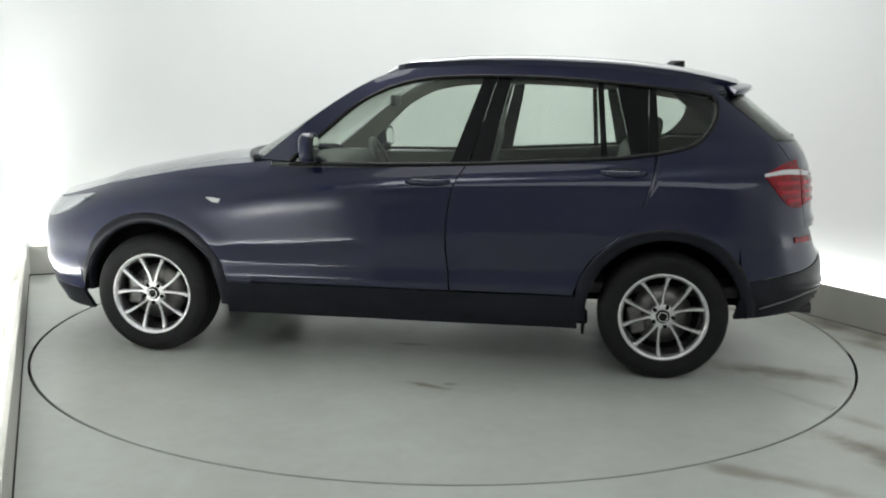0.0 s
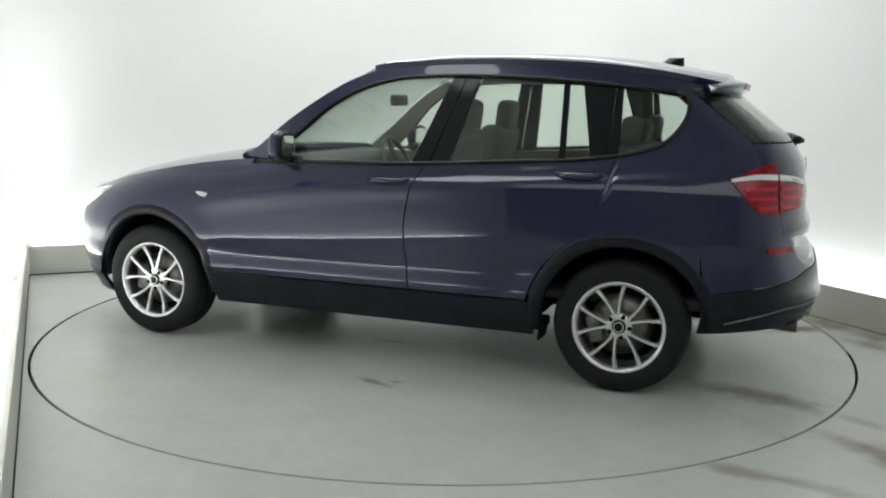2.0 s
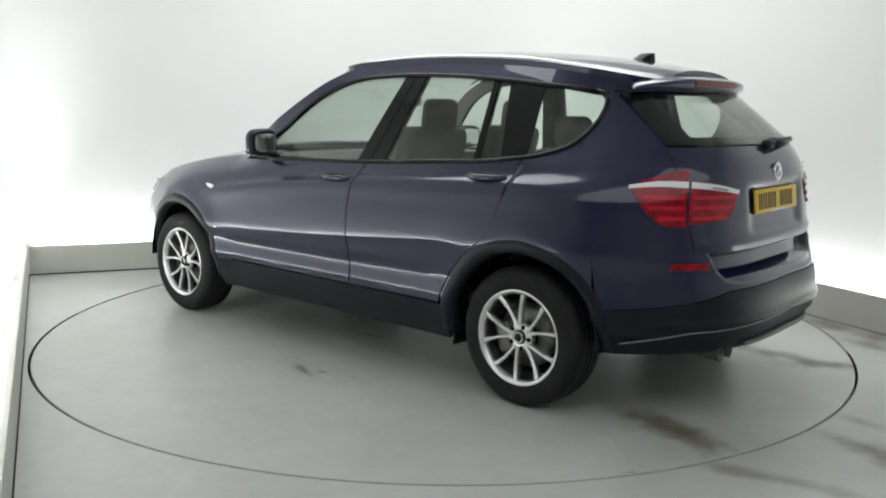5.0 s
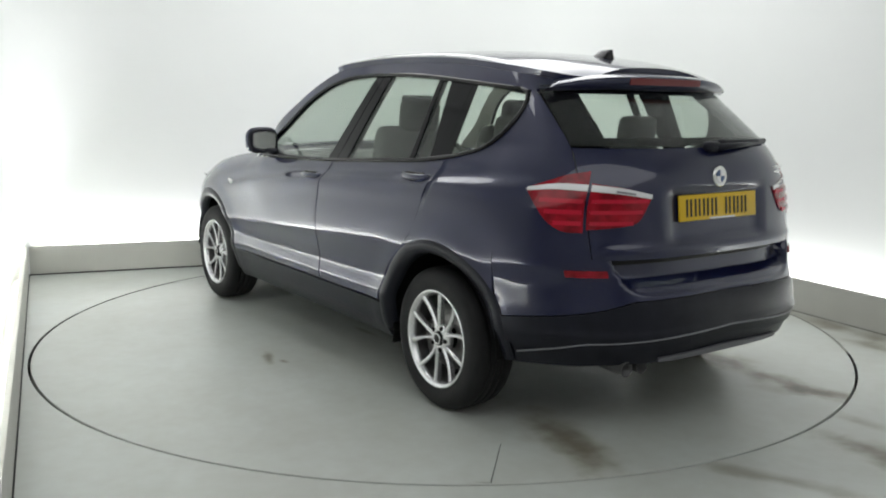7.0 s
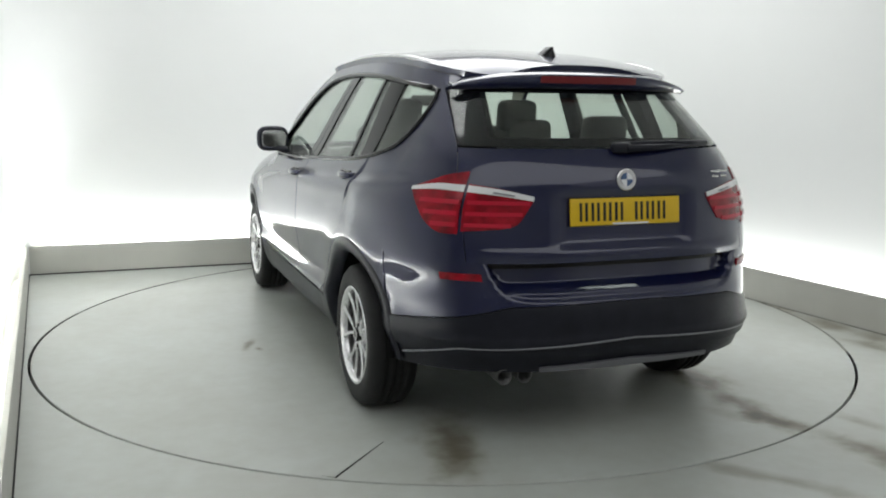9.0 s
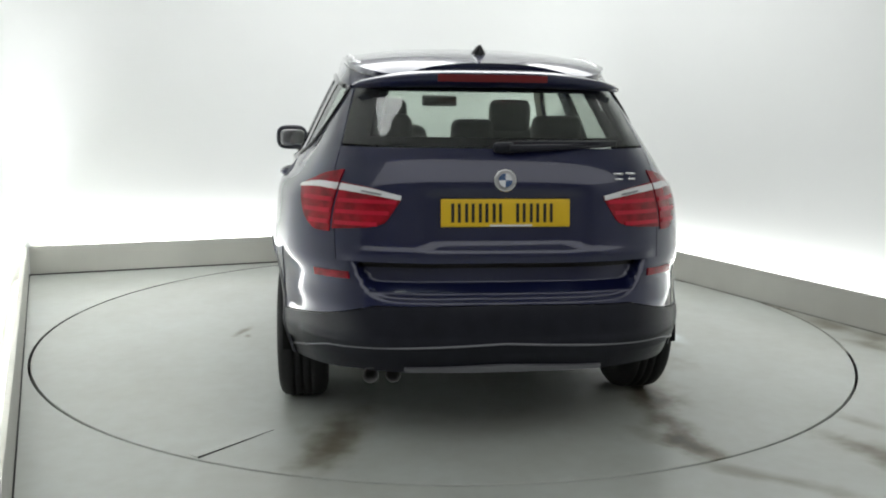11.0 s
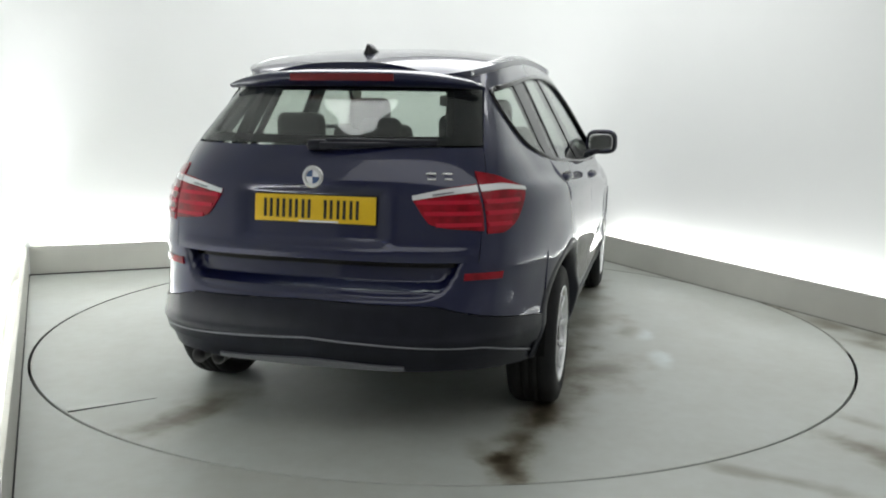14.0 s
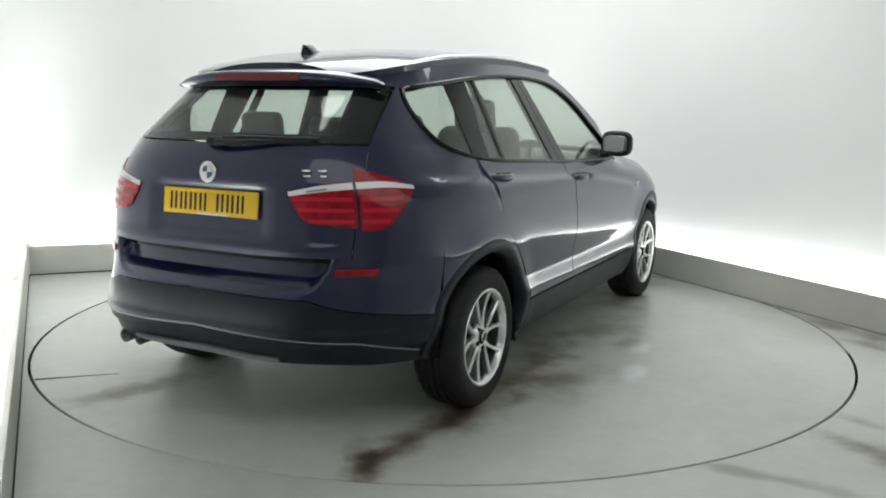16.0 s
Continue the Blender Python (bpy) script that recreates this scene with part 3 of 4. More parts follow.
    # dark pillars between the panes
    def post(name, b0, b1, t0, t1, par):
        xb, xt = np.linspace(b0, b1, 5), np.linspace(t0, t1, 5)
        sheet(name, [ruled(np.stack([xb, curve(xb, BELT)], -1), np.stack([xt, dlo(xt) - 0.002], -1), 10, -0.004)], GLOSSBLACK, par, 0.03, s)
    post("window_post", -0.275, -0.372, -0.425, -0.497, fd)
    post("window_post", -0.378, -0.48, -0.503, -0.575, rd)
    post("divider_bar", -1.06, -1.09, -1.03, -1.06, rd)
    post("window_post", -1.215, -1.298, -1.130, -1.297, rd)
    # rear side window
    bq = polyline([(-1.30, 1.170), (-1.44, 1.197), (-1.54, 1.232), (-1.605, 1.290), (-1.645, 1.365)], 18)
    tq = polyline([(-1.30, 1.512), (-1.40, 1.50), (-1.50, 1.490), (-1.58, 1.480), (-1.632, 1.462), (-1.650, 1.43), (-1.648, 1.375)], 18)
    sheet("side_window", [ruled(along(bq), along(tq), 8, -0.006)], GLASS, car, 0.004, s, "clear rear side window with a pointed tip")
    pb, pt = along(polyline([(-1.30, 1.17), (-1.325, 1.173), (-1.35, 1.176)], 4)), along(polyline([(-1.30, 1.512), (-1.32, 1.508), (-1.335, 1.506)], 4))
    sheet("window_print", [ruled(pb, pt, 8, -0.003)], GLOSSBLACK, car, 0.003, s, "black edge print of the side window")
    # black frame line round the windows
    for nm, line in (("window_seal", [(0.60, 1.083), (0.2, 1.088), (-0.27, 1.098), (-0.8, 1.126), (-1.25, 1.157), (-1.44, 1.189), (-1.545, 1.226), (-1.608, 1.284), (-1.650, 1.36), (-1.656, 1.425), (-1.637, 1.465), (-1.59, 1.483)]),
                     ("window_seal", [(0.60, 1.10), (0.43, 1.25), (0.23, 1.423), (0.08, 1.498), (-0.1, 1.543), (-0.3, 1.558), (-0.6, 1.56), (-0.9, 1.548), (-1.15, 1.528), (-1.4, 1.503), (-1.59, 1.483)])):
        c = along(polyline(line, 60))
        P = skin(c[:, 0], c[:, 1])
        P[:, 1] *= s
        bm = bmesh.new()
        tube(bm, P, 0.0115, 8)
        part(nm, bm, GLOSSBLACK, car)
    # lower cladding: sill and arch rings
    us = np.linspace(0.965, -0.965, 40)
    sill = ruled(np.stack([us, np.full(40, 0.245)], -1), np.stack([us, np.full(40, 0.428)], -1), 10, 0.004)
    sheet("sill_cladding", [sill], PLASTIC, car, 0.03, s, "black plastic sill cladding")
    bm = bmesh.new()
    rounded(bm, (0.014, 0.15, 0.09), (-1.000, s * 0.83, 0.262), 0.005, 2, pose(0, 0, 0, 0, -8, 0))
    rounded(bm, (0.07, 0.16, 0.05), (-0.985, s * 0.83, 0.300), 0.01, 2)
    part("mud_flap", bm, DARK, car, "small black mud flap ahead of the rear wheel")
    for cx, nm in ((AXLE, "front"), (-AXLE, "rear")):
        t = np.linspace(-0.10, math.pi + 0.0, 48) if cx < 0 else np.linspace(-0.02, math.pi + 0.10, 48)
        grid = []
        for r, o in ((ARCH + 0.006, -0.002), (ARCH - 0.004, 0.006), (ARCH - 0.035, 0.007), (ARCH - 0.058, 0.003), (ARCH - 0.062, -0.05)):
            x, z = cx + r * np.cos(t), HUB_Z + r * np.sin(t)
            u = np.array([u_front_x(a, b) if a > XC_F else (u_rear_x(a, b) if a < XC_R else a) for a, b in zip(x, z)])
            P = skin(u, z)
            P[:, 0], P[:, 1] = x, P[:, 1] + o
            grid.append(P)
        g = np.array(grid).transpose(1, 0, 2)
        sheet("arch_trim", [g[::-1]], PLASTIC, car, 0.006, s, "black plastic wheel-arch trim")
        bm = bmesh.new()
        t = np.linspace(0.0, math.pi, 30)
        rows = [[bm.verts.new((cx + 0.42 * math.cos(a), s * y, HUB_Z + 0.42 * math.sin(a))) for a in t] for y in (0.90, 0.78, 0.55)]
        for a, b in zip(rows, rows[1:]):
            for k in range(len(t) - 1):
                bm.faces.new((a[k], a[k + 1], b[k + 1], b[k]))
        bm.faces.new(rows[-1])
        part("arch_liner", bm, DARK, car)


def ruled_h(front, back, m):
    """Grid between a front and a back edge, both running upwards."""
    v = np.linspace(0, 1, m)[:, None, None]
    uz = front[None] * (1 - v) + back[None] * v
    return skin(uz[..., 0], uz[..., 1])


for s in (1, -1):
    side_panels(s)

# bonnet
us = np.linspace(0.73, 2.20, 30)
E_ = skin(us, fender_u(us))
E_[:, 1] -= 0.004
ss = np.linspace(1, -1, 31)
bow = np.interp(us, (0.73, 1.2, 1.9, 2.2), (0.26, 0.12, 0.10, 0.16))
rise = np.interp(us, (0.73, 1.2, 1.8, 2.2), (0.035, 0.055, 0.06, 0.02))
g = np.stack([E_[:, None, 0] + bow[:, None] * (1 - ss**2), E_[:, None, 1] * ss, E_[:, None, 2] + rise[:, None] * (1 - np.abs(ss)**2.4)], -1)
sheet("bonnet", [g[::-1]], PAINT, car, 0.012)
# front bumper skin, one piece round the nose
u_w = u_front_x(1.875, 0.30)
ub = np.linspace(u_w, U_NOSE, 30)
rows = []
for k in np.linspace(0, 1, 22):
    zk = 0.30 + 0.586 * k
    z_top = float(curve(1.872, FENDER))
    u_lo, u_hi = u_front_x(1.872, 0.44), u_front_x(1.872, z_top)
    ur = np.linspace((u_lo + (u_hi - u_lo) * (zk - 0.44) / (z_top - 0.44) if zk > 0.44 else u_front_x(1.872, zk)) + 0.003, U_NOSE, 30)
    z_lo = np.interp(ur, (ur[0], 2.1, U_NOSE), (0.30, 0.22, 0.22))
    rows.append(skin(ur, z_lo + (fender_u(ur) - 0.004 - z_lo) * k))
g = np.array(rows).transpose(1, 0, 2)[::-1]
sheet("front_bumper", [both(g)[::-1]], PAINT, car, 0.014)
ub = np.linspace(u_w, U_NOSE, 24)
g = ruled(np.stack([ub, np.full(24, 0.20)], -1), np.stack([ub, np.full(24, 0.33)], -1), 6, 0.008)
sheet("front_lower_trim", [both(g)[::-1]], PLASTIC, car, 0.02, 1, "black plastic chin trim")
for s in (1, -1):
    b = polyline([(1.83, 0.852), (1.90, 0.80), (2.05, 0.742), (2.40, 0.725)], 40)
    t = polyline([(1.80, 0.880), (1.90, 0.864), (2.05, 0.838), (2.40, 0.806)], 40)
    sheet("headlamp", [ruled(b, t, 10, 0.009)], LAMPGLASS, car, 0.02, s, "clear headlamp lens")

# windscreen
v = np.linspace(0, 1, 20)
ex = np.interp(v, (0, 0.25, 0.5, 0.75, 1), (0.775, 0.60, 0.405, 0.21, 0.045))
ez = curve(ex, ROOF_E)
ey = half_width(ex, ez) - 0.012
cx_, cz_ = 0.99 + (-0.06 - 0.99) * v, ez + np.interp(v, (0, 1), (0.02, 0.045))
ss = np.linspace(1, -1, 25)
g = np.stack([ex[:, None] + (cx_ - ex)[:, None] * (1 - ss**2), ey[:, None] * ss, ez[:, None] + (cz_ - ez)[:, None] * (1 - ss**2)], -1)
sheet("windscreen", [g[::-1]], GLASS, car, 0.005, 1, "clear windscreen")
bm = bmesh.new()
tube(bm, [(0.80 + 0.235 * (1 - (k / 8)**2), 0.80 * k / 8, 1.10 + 0.02 * (1 - (k / 8)**2)) for k in range(-8, 9)], 0.028, 8, 0.6)
part("cowl", bm, PLASTIC, car, "black plastic cowl below the windscreen")

# roof
xs = np.linspace(0.05, -1.80, 40)
rz = curve(xs, ROOF_E)
ea = along(np.stack([xs, rz], -1))
ry = skin(ea[:, 0], ea[:, 1])[:, 1] - 0.003
ss = np.linspace(1, -1, 33)
crown = np.interp(xs, (-1.8, -1.2, -0.3, 0.05), (0.05, 0.052, 0.05, 0.045))
g = np.stack([xs[:, None] - 0.105 * (1 - ss**2) * np.clip((xs[:, None] + 0.4) / 0.45, 0, 1), ry[:, None] * ss, rz[:, None] + crown[:, None] * (1 - np.abs(ss)**2.6)], -1)
sheet("roof", [g[::-1]], PAINT, car, 0.03)
sheet("headlining", [g[::-1] * np.array([1.0, 0.96, 1.0]) - np.array([0, 0, 0.036])], LINER, car, 0.006)
for s in (1, -1):
    bm = bmesh.new()
    xr = np.linspace(0.16, -1.68, 40)
    lift = np.interp(xr, (-1.68, -1.56, -1.2, -0.4, 0.0, 0.16), (-0.012, 0.010, 0.018, 0.018, 0.008, -0.022))
    pts = [(x, s * (float(np.interp(-x, -xs, ry)) - 0.026), float(curve(x, ROOF_E)) + l + 0.018) for x, l in zip(xr, lift)]
    tube(bm, pts, [0.006] + [0.0125] * 38 + [0.006], 10, 0.9)
    part("roof_rail", bm, SATIN, car, "satin silver roof rail")
# shark fin
bm = bmesh.new()
rows = []
for k in range(9):
    t = k / 8
    z = 1.610 + 0.072 * t
    x0, x1, w = -1.355 - 0.115 * t, -1.555 + 0.006 * t, 0.050 * (1 - t)**0.85 + 0.006
    rows.append([bm.verts.new((x0 + (x1 - x0) * (0.5 - 0.5 * math.cos(a)), w * math.sin(a), z)) for a in np.linspace(0, 2 * math.pi, 17)[:-1]])
for a, b in zip(rows, rows[1:]):
    for k in range(16):
        bm.faces.new((a[k], a[(k + 1) % 16], b[(k + 1) % 16], b[k]))
bm.faces.new(rows[-1])
part("roof_aerial", bm, GLOSSBLACK, car, "dark shark-fin aerial")

# tailgate, rear window and spoiler
zt = np.linspace(0.792, 1.238, 26)
edge = np.array([(u_rear_y(np.interp(z, (0.79, 0.95, 1.15, 1.24), (0.665, 0.672, 0.665, 0.640)), z), z) for z in zt])
mid = np.stack([np.full(26, U_TAIL), zt], -1)
g = ruled_h(edge, mid, 22)
# recess for the number plate
A = both(g)
def recess(P):
    y, z = P[..., 1], P[..., 2]
    k = np.clip((0.315 - np.abs(y)) / 0.03, 0, 1) * np.clip((z - 0.853) / 0.012, 0, 1) * np.clip((1.075 - z) / 0.02, 0, 1)
    P[..., 0] += 0.020 * k - 0.010 * np.exp(-((z - 0.825) / 0.018)**2) * np.clip((0.66 - np.abs(y)) / 0.05, 0, 1)
    return P
A = recess(A)
tailgate = sheet("tailgate", [A], PAINT, car, 0.014)
zt = np.linspace(1.246, 1.505, 16)
edge = np.array([(u_rear_y(np.interp(z, (1.24, 1.51), (0.640, 0.565)), z), z) for z in zt])
g = ruled_h(edge, np.stack([np.full(16, U_TAIL), zt], -1), 16)
sheet("rear_window", [both(g)], GLASS, tailgate, 0.005, 1, "clear rear window")
for s in (1, -1):
    e0 = np.array([(u_rear_y(np.interp(z, (1.24, 1.51), (0.665, 0.595)), z), z) for z in zt])
    e1 = np.array([(u_rear_y(np.interp(z, (1.24, 1.51), (0.525, 0.455)), z), z) for z in zt])
    sheet("window_frame", [ruled_h(e0, e1, 5) + np.array([0.016, -0.02, -0.01])], DARK, tailgate, 0.02, s)
    e2 = np.array([(u_rear_y(np.interp(z, (1.24, 1.51), (0.535, 0.465)), z), z) for z in zt])
    sheet("window_border", [ruled_h(edge, e2, 5) - np.array([-0.007, 0, 0])], GLOSSBLACK, tailgate, 0.003, s, "black edge print of the rear window")
zl = np.linspace(1.247, 1.280, 6)
el = np.array([(u_rear_y(np.interp(z, (1.24, 1.51), (0.545, 0.475)), z), z) for z in zl])
sheet("window_border", [both(ruled_h(el, np.stack([np.full(6, U_TAIL), zl], -1), 16)) + np.array([0.007, 0, 0])], GLOSSBLACK, tailgate, 0.003, 1, "black edge print along the sill of the rear window")
zh = np.linspace(1.47, 1.54, 8)
eh = np.array([(u_rear_y(np.interp(z, (1.49, 1.56), (0.550, 0.46)), z), z) for z in zh])
sheet("tailgate_header", [both(ruled_h(eh, np.stack([np.full(8, U_TAIL), zh], -1), 14)) + np.array([0.012, 0, 0])], GLOSSBLACK, tailgate, 0.01)
# spoiler: one closed blade, its section run across the tail
ss = np.linspace(1, -1, 61)
arc_ = np.abs(ss)**3.2
tip_x = -1.905 + 0.140 * np.abs(ss)**3.0
top_z = 1.544 - 0.042 * arc_
low_z = np.full(61, 1.480) - 0.008 * arc_
root_x = np.full(61, -1.70)
root_z = float(curve(-1.70, ROOF_E)) + 0.052 * (1 - np.abs(ss)**2.6) + 0.002
ring_ = [(root_x, root_z), (root_x * 0.5 + tip_x * 0.5, root_z * 0.5 + top_z * 0.5 + 0.003), (tip_x + 0.012, top_z + 0.001), (tip_x + 0.003, top_z - 0.004), (tip_x, top_z - 0.012),
         (tip_x + 0.006, (top_z + low_z) / 2), (tip_x + 0.020, low_z + 0.012), (tip_x + 0.030, low_z + 0.004), (tip_x + 0.044, low_z), (tip_x * 0.4 + root_x * 0.6 - 0.02, low_z + 0.004)]
root_half = float(skin(u_rear_x(-1.70, float(curve(-1.70, ROOF_E))), float(curve(-1.70, ROOF_E)))[1]) - 0.004
width_ = [root_half, (root_half + 0.572) / 2, 0.572, 0.578, 0.585, 0.597, 0.600, 0.598, 0.596, 0.580]
g = np.array([np.stack([x, w * ss, z], -1) for (x, z), w in zip(ring_, width_)])
bm = bmesh.new()
rows = [[bm.verts.new(p) for p in r] for r in g]
for r0, r1 in zip(rows, rows[1:] + rows[:1]):
    for k in range(60):
        bm.faces.new((r0[k], r0[k + 1], r1[k + 1], r1[k]))
for k in (0, 60):
    bm.faces.new([r[k] for r in rows])
bmesh.ops.recalc_face_normals(bm, faces=bm.faces)
spoiler = part("spoiler", bm, PAINT, tailgate)
bm = bmesh.new()
yb = np.linspace(0.235, -0.235, 17)
kb = np.abs(yb / 0.59)
xb = -1.905 + 0.140 * kb**3.0 - 0.003
g = np.stack([np.stack([xb + 0.004, yb, np.full(17, 1.505)], -1), np.stack([xb, yb, 1.535 - 0.026 * kb**3.2], -1)], 1)
add_grid(bm, g, 0.006, flip=False)
part("brake_light", bm, REDDARK, spoiler, "dark red high brake light")
# wiper
bm = bmesh.new()
def on_tail(y, z, o):
    P = skin(u_rear_y(abs(y), z), z)
    return (float(P[0]) - o, y, z)
rounded(bm, (0.05, 0.085, 0.045), on_tail(0.0, 1.243, 0.02), 0.018)
tube(bm, [on_tail(-0.02, 1.240, 0.04), on_tail(-0.2, 1.246, 0.03), on_tail(-0.46, 1.252, 0.018)], [0.016, 0.012, 0.007], 8)
tube(bm, [on_tail(-0.02, 1.256, 0.022)] + [on_tail(-0.12 * k, 1.258, 0.02) for k in range(1, 5)], 0.009, 8, 1.5)
part("wiper", bm, PLASTIC, tailgate, "black rear wiper")

# rear bumper: painted upper part with a long smile-shaped step below the tailgate
u0 = u_rear_x(-1.774, 0.7)
ub = np.linspace(u0, U_TAIL, 60)
y_ub = skin(ub, np.full(60, 0.6))[:, 1]
SEAM = np.interp(y_ub, (0.0, 0.52, 0.66, 0.80, 0.90, 0.94), (0.631, 0.622, 0.585, 0.552, 0.520, 0.490))
g = ruled(np.stack([ub, SEAM + 0.004], -1), np.stack([ub, np.full(60, 0.796)], -1), 44, -0.003)
A = both(g)
y, z = A[..., 1], A[..., 2]
edge_lo = 0.640 + 0.125 * np.clip(np.abs(y) / 0.585, 0, 1)**14
inside = np.clip((0.600 - np.abs(y)) / 0.03, 0, 1)
up = np.clip((z - edge_lo) / 0.012, 0, 1) * 0.012 + np.clip((z - np.maximum(edge_lo + 0.010, 0.674)) / 0.032, 0, 1) * 0.056
A[..., 0] += up * inside
bumper = sheet("rear_bumper", [A], PAINT, car, 0.012)
# gap under the lower edge of the tailgate, its shade put in as a black strip
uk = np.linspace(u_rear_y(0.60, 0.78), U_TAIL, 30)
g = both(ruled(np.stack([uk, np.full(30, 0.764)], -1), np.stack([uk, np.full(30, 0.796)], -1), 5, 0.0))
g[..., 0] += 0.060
sheet("bumper_gap_shade", [g], GLOSSBLACK, bumper, 0.006, 1, "glossy black strip for the shade below the tailgate")
g = ruled(np.stack([ub, np.full(60, 0.42)], -1), np.stack([ub, SEAM], -1), 14, 0.002)
A = both(g)
A[..., 0] -= 0.012 * np.exp(-((A[..., 2] - 0.478) / 0.018)**2) * (A[..., 0] < -2.0)
sheet("bumper_cladding", [A], PLASTIC, bumper, 0.02, 1, "black plastic lower bumper")
uc = np.linspace(u_rear_y(0.86, 0.45), U_TAIL, 30)
zc = np.interp(uc, (U_TAIL, u_rear_y(0.70, 0.45), u_rear_y(0.80, 0.45), uc[0]) if U_TAIL < uc[0] else (uc[0], u_rear_y(0.80, 0.45), u_rear_y(0.70, 0.45), U_TAIL),
               (0.484, 0.452, 0.415, 0.385) if U_TAIL < uc[0] else (0.385, 0.415, 0.452, 0.484))
P = skin(uc, zc)
P[:, 0] -= 0.014 * np.exp(-((zc - 0.478) / 0.018)**2)
# bead paler than the cladding: the edge's highlight is put into its colour
bm = bmesh.new()
tube(bm, np.concatenate([P, (P * np.array([1, -1, 1]))[::-1][1:]]), 0.0045, 8)
part("crease_highlight", bm, SKID, bumper, "raised edge of the lower bumper, coloured paler as its highlight")
lo = np.interp(ub,  (U_TAIL, u_rear_y(0.6, 0.4), u0), (0.345, 0.35, 0.32))
g = ruled(np.stack([ub, lo], -1), np.stack([ub, np.full(60, 0.432)], -1), 8, -0.012)
sheet("bumper_apron", [both(g)], PLASTIC, bumper, 0.02, 1, "black plastic apron")
uk = np.linspace(u_rear_y(0.40, 0.37), U_TAIL, 16)
g = ruled(np.stack([uk, np.full(16, 0.360)], -1), np.stack([uk, np.interp(uk, (U_TAIL, uk[0]), (0.390, 0.376))], -1), 4, 0.004)
sheet("skid_strip", [both(g)], SKID, bumper, 0.012, 1, "dark satin skid strip")
for s in (1, -1):
    uu = np.linspace(u_rear_y(0.75, 0.73), u_rear_y(0.615, 0.73), 10)
    g = ruled(np.stack([uu, np.full(10, 0.722)], -1), np.stack([uu, np.full(10, 0.750)], -1), 4, 0.005)
    sheet("reflector", [g], RED, bumper, 0.008, s, "red strip reflector")
for y in (0.53, 0.44):
    bm = bmesh.new()
    prof = [(0.026, -2.08), (0.031, -2.222), (0.033, -2.226), (0.028, -2.224), (0.026, -2.12), (0.001, -2.12)]
    rings = lathe(bm, prof, "y", 20)
    for v in bm.verts:
        v.co = Vector((v.co.y, v.co.x + y, v.co.z + 0.335))
    part("exhaust_tip", bm, BARREL, bumper, "dark steel exhaust tip")

# tail lamps
for s in (1, -1):
    tip, gap, inn = u_rear_x(-1.885, 1.08), u_rear_y(0.678, 1.0), u_rear_y(0.408, 1.05)
    gap2 = u_rear_y(0.668, 1.0)
    def at(f):
        return tip + (gap - tip) * f
    bo = polyline([(tip, 1.062), (at(0.2), 1.005), (at(0.42), 0.942), (at(0.65), 0.908), (gap, 0.902)], 20)
    to = polyline([(tip, 1.076), (at(0.25), 1.10), (at(0.6), 1.130), (gap, 1.147)], 20)
    lamp = sheet("tail_lamp", [ruled(bo, to, 14, 0.005)], RED, car, 0.025, s, "red tail lamp with a white bar")
    def ati(f):
        return gap2 + (inn - gap2) * f
    bi = polyline([(gap2, 0.914), (ati(0.35), 0.922), (ati(0.66), 0.932), (ati(0.80), 0.946), (ati(0.88), 0.975), (ati(0.95), 1.010), (inn, 1.036)], 24)
    ti = polyline([(gap2, 1.100), (ati(0.5), 1.082), (inn, 1.052)], 24)
    lid = sheet("lid_lamp", [ruled(bi, ti, 12, 0.005)], RED, tailgate, 0.025, s, "red lamp on the tailgate with a white bar")
    wb = polyline([(tip + 0.004, 1.062), (at(0.5), 1.072), (gap, 1.068)], 14)
    wt = polyline([(tip + 0.004, 1.076), (at(0.5), 1.095), (gap, 1.094)], 14)
    sheet("white_bar", [ruled(wb, wt, 4, 0.008)], CLEAR, lamp, 0.006, s, "white light bar")
    wb = polyline([(gap2, 1.068), (ati(0.5), 1.056), (inn, 1.036)], 14)
    wt = polyline([(gap2, 1.094), (ati(0.5), 1.080), (inn, 1.054)], 14)
    sheet("white_bar", [ruled(wb, wt, 4, 0.008)], CLEAR, lid, 0.006, s, "white light bar")
    uu = np.linspace(ati(0.38), ati(0.70), 8)
    zu = np.interp(uu, sorted((gap2, inn)), (1.046, 1.081) if inn < gap2 else (1.081, 1.046))
    sheet("bar_slot", [ruled(np.stack([uu, zu - 0.003], -1), np.stack([uu, zu + 0.003], -1), 3, 0.0105)], SKID, lid, 0.004, s, "dark slot in the white bar")
    for k, zc in enumerate((1.028, 0.984, 0.940)):
        f0 = (0.25, 0.36, 0.52)[k]
        uu = np.linspace(at(f0), at(0.97), 10)
        sheet("light_guide", [ruled(np.stack([uu, np.full(10, zc - 0.009)], -1), np.stack([uu, np.full(10, zc + 0.009)], -1), 3, 0.0095)], REDBAR, lamp, 0.004, s)
        f1 = (0.95, 0.86, 0.70)[k]
        uu = np.linspace(ati(0.04), ati(f1), 10)
        sheet("light_guide", [ruled(np.stack([uu, np.full(10, zc - 0.008)], -1), np.stack([uu, np.full(10, zc + 0.008)], -1), 3, 0.0095)], REDBAR, lid, 0.004, s)

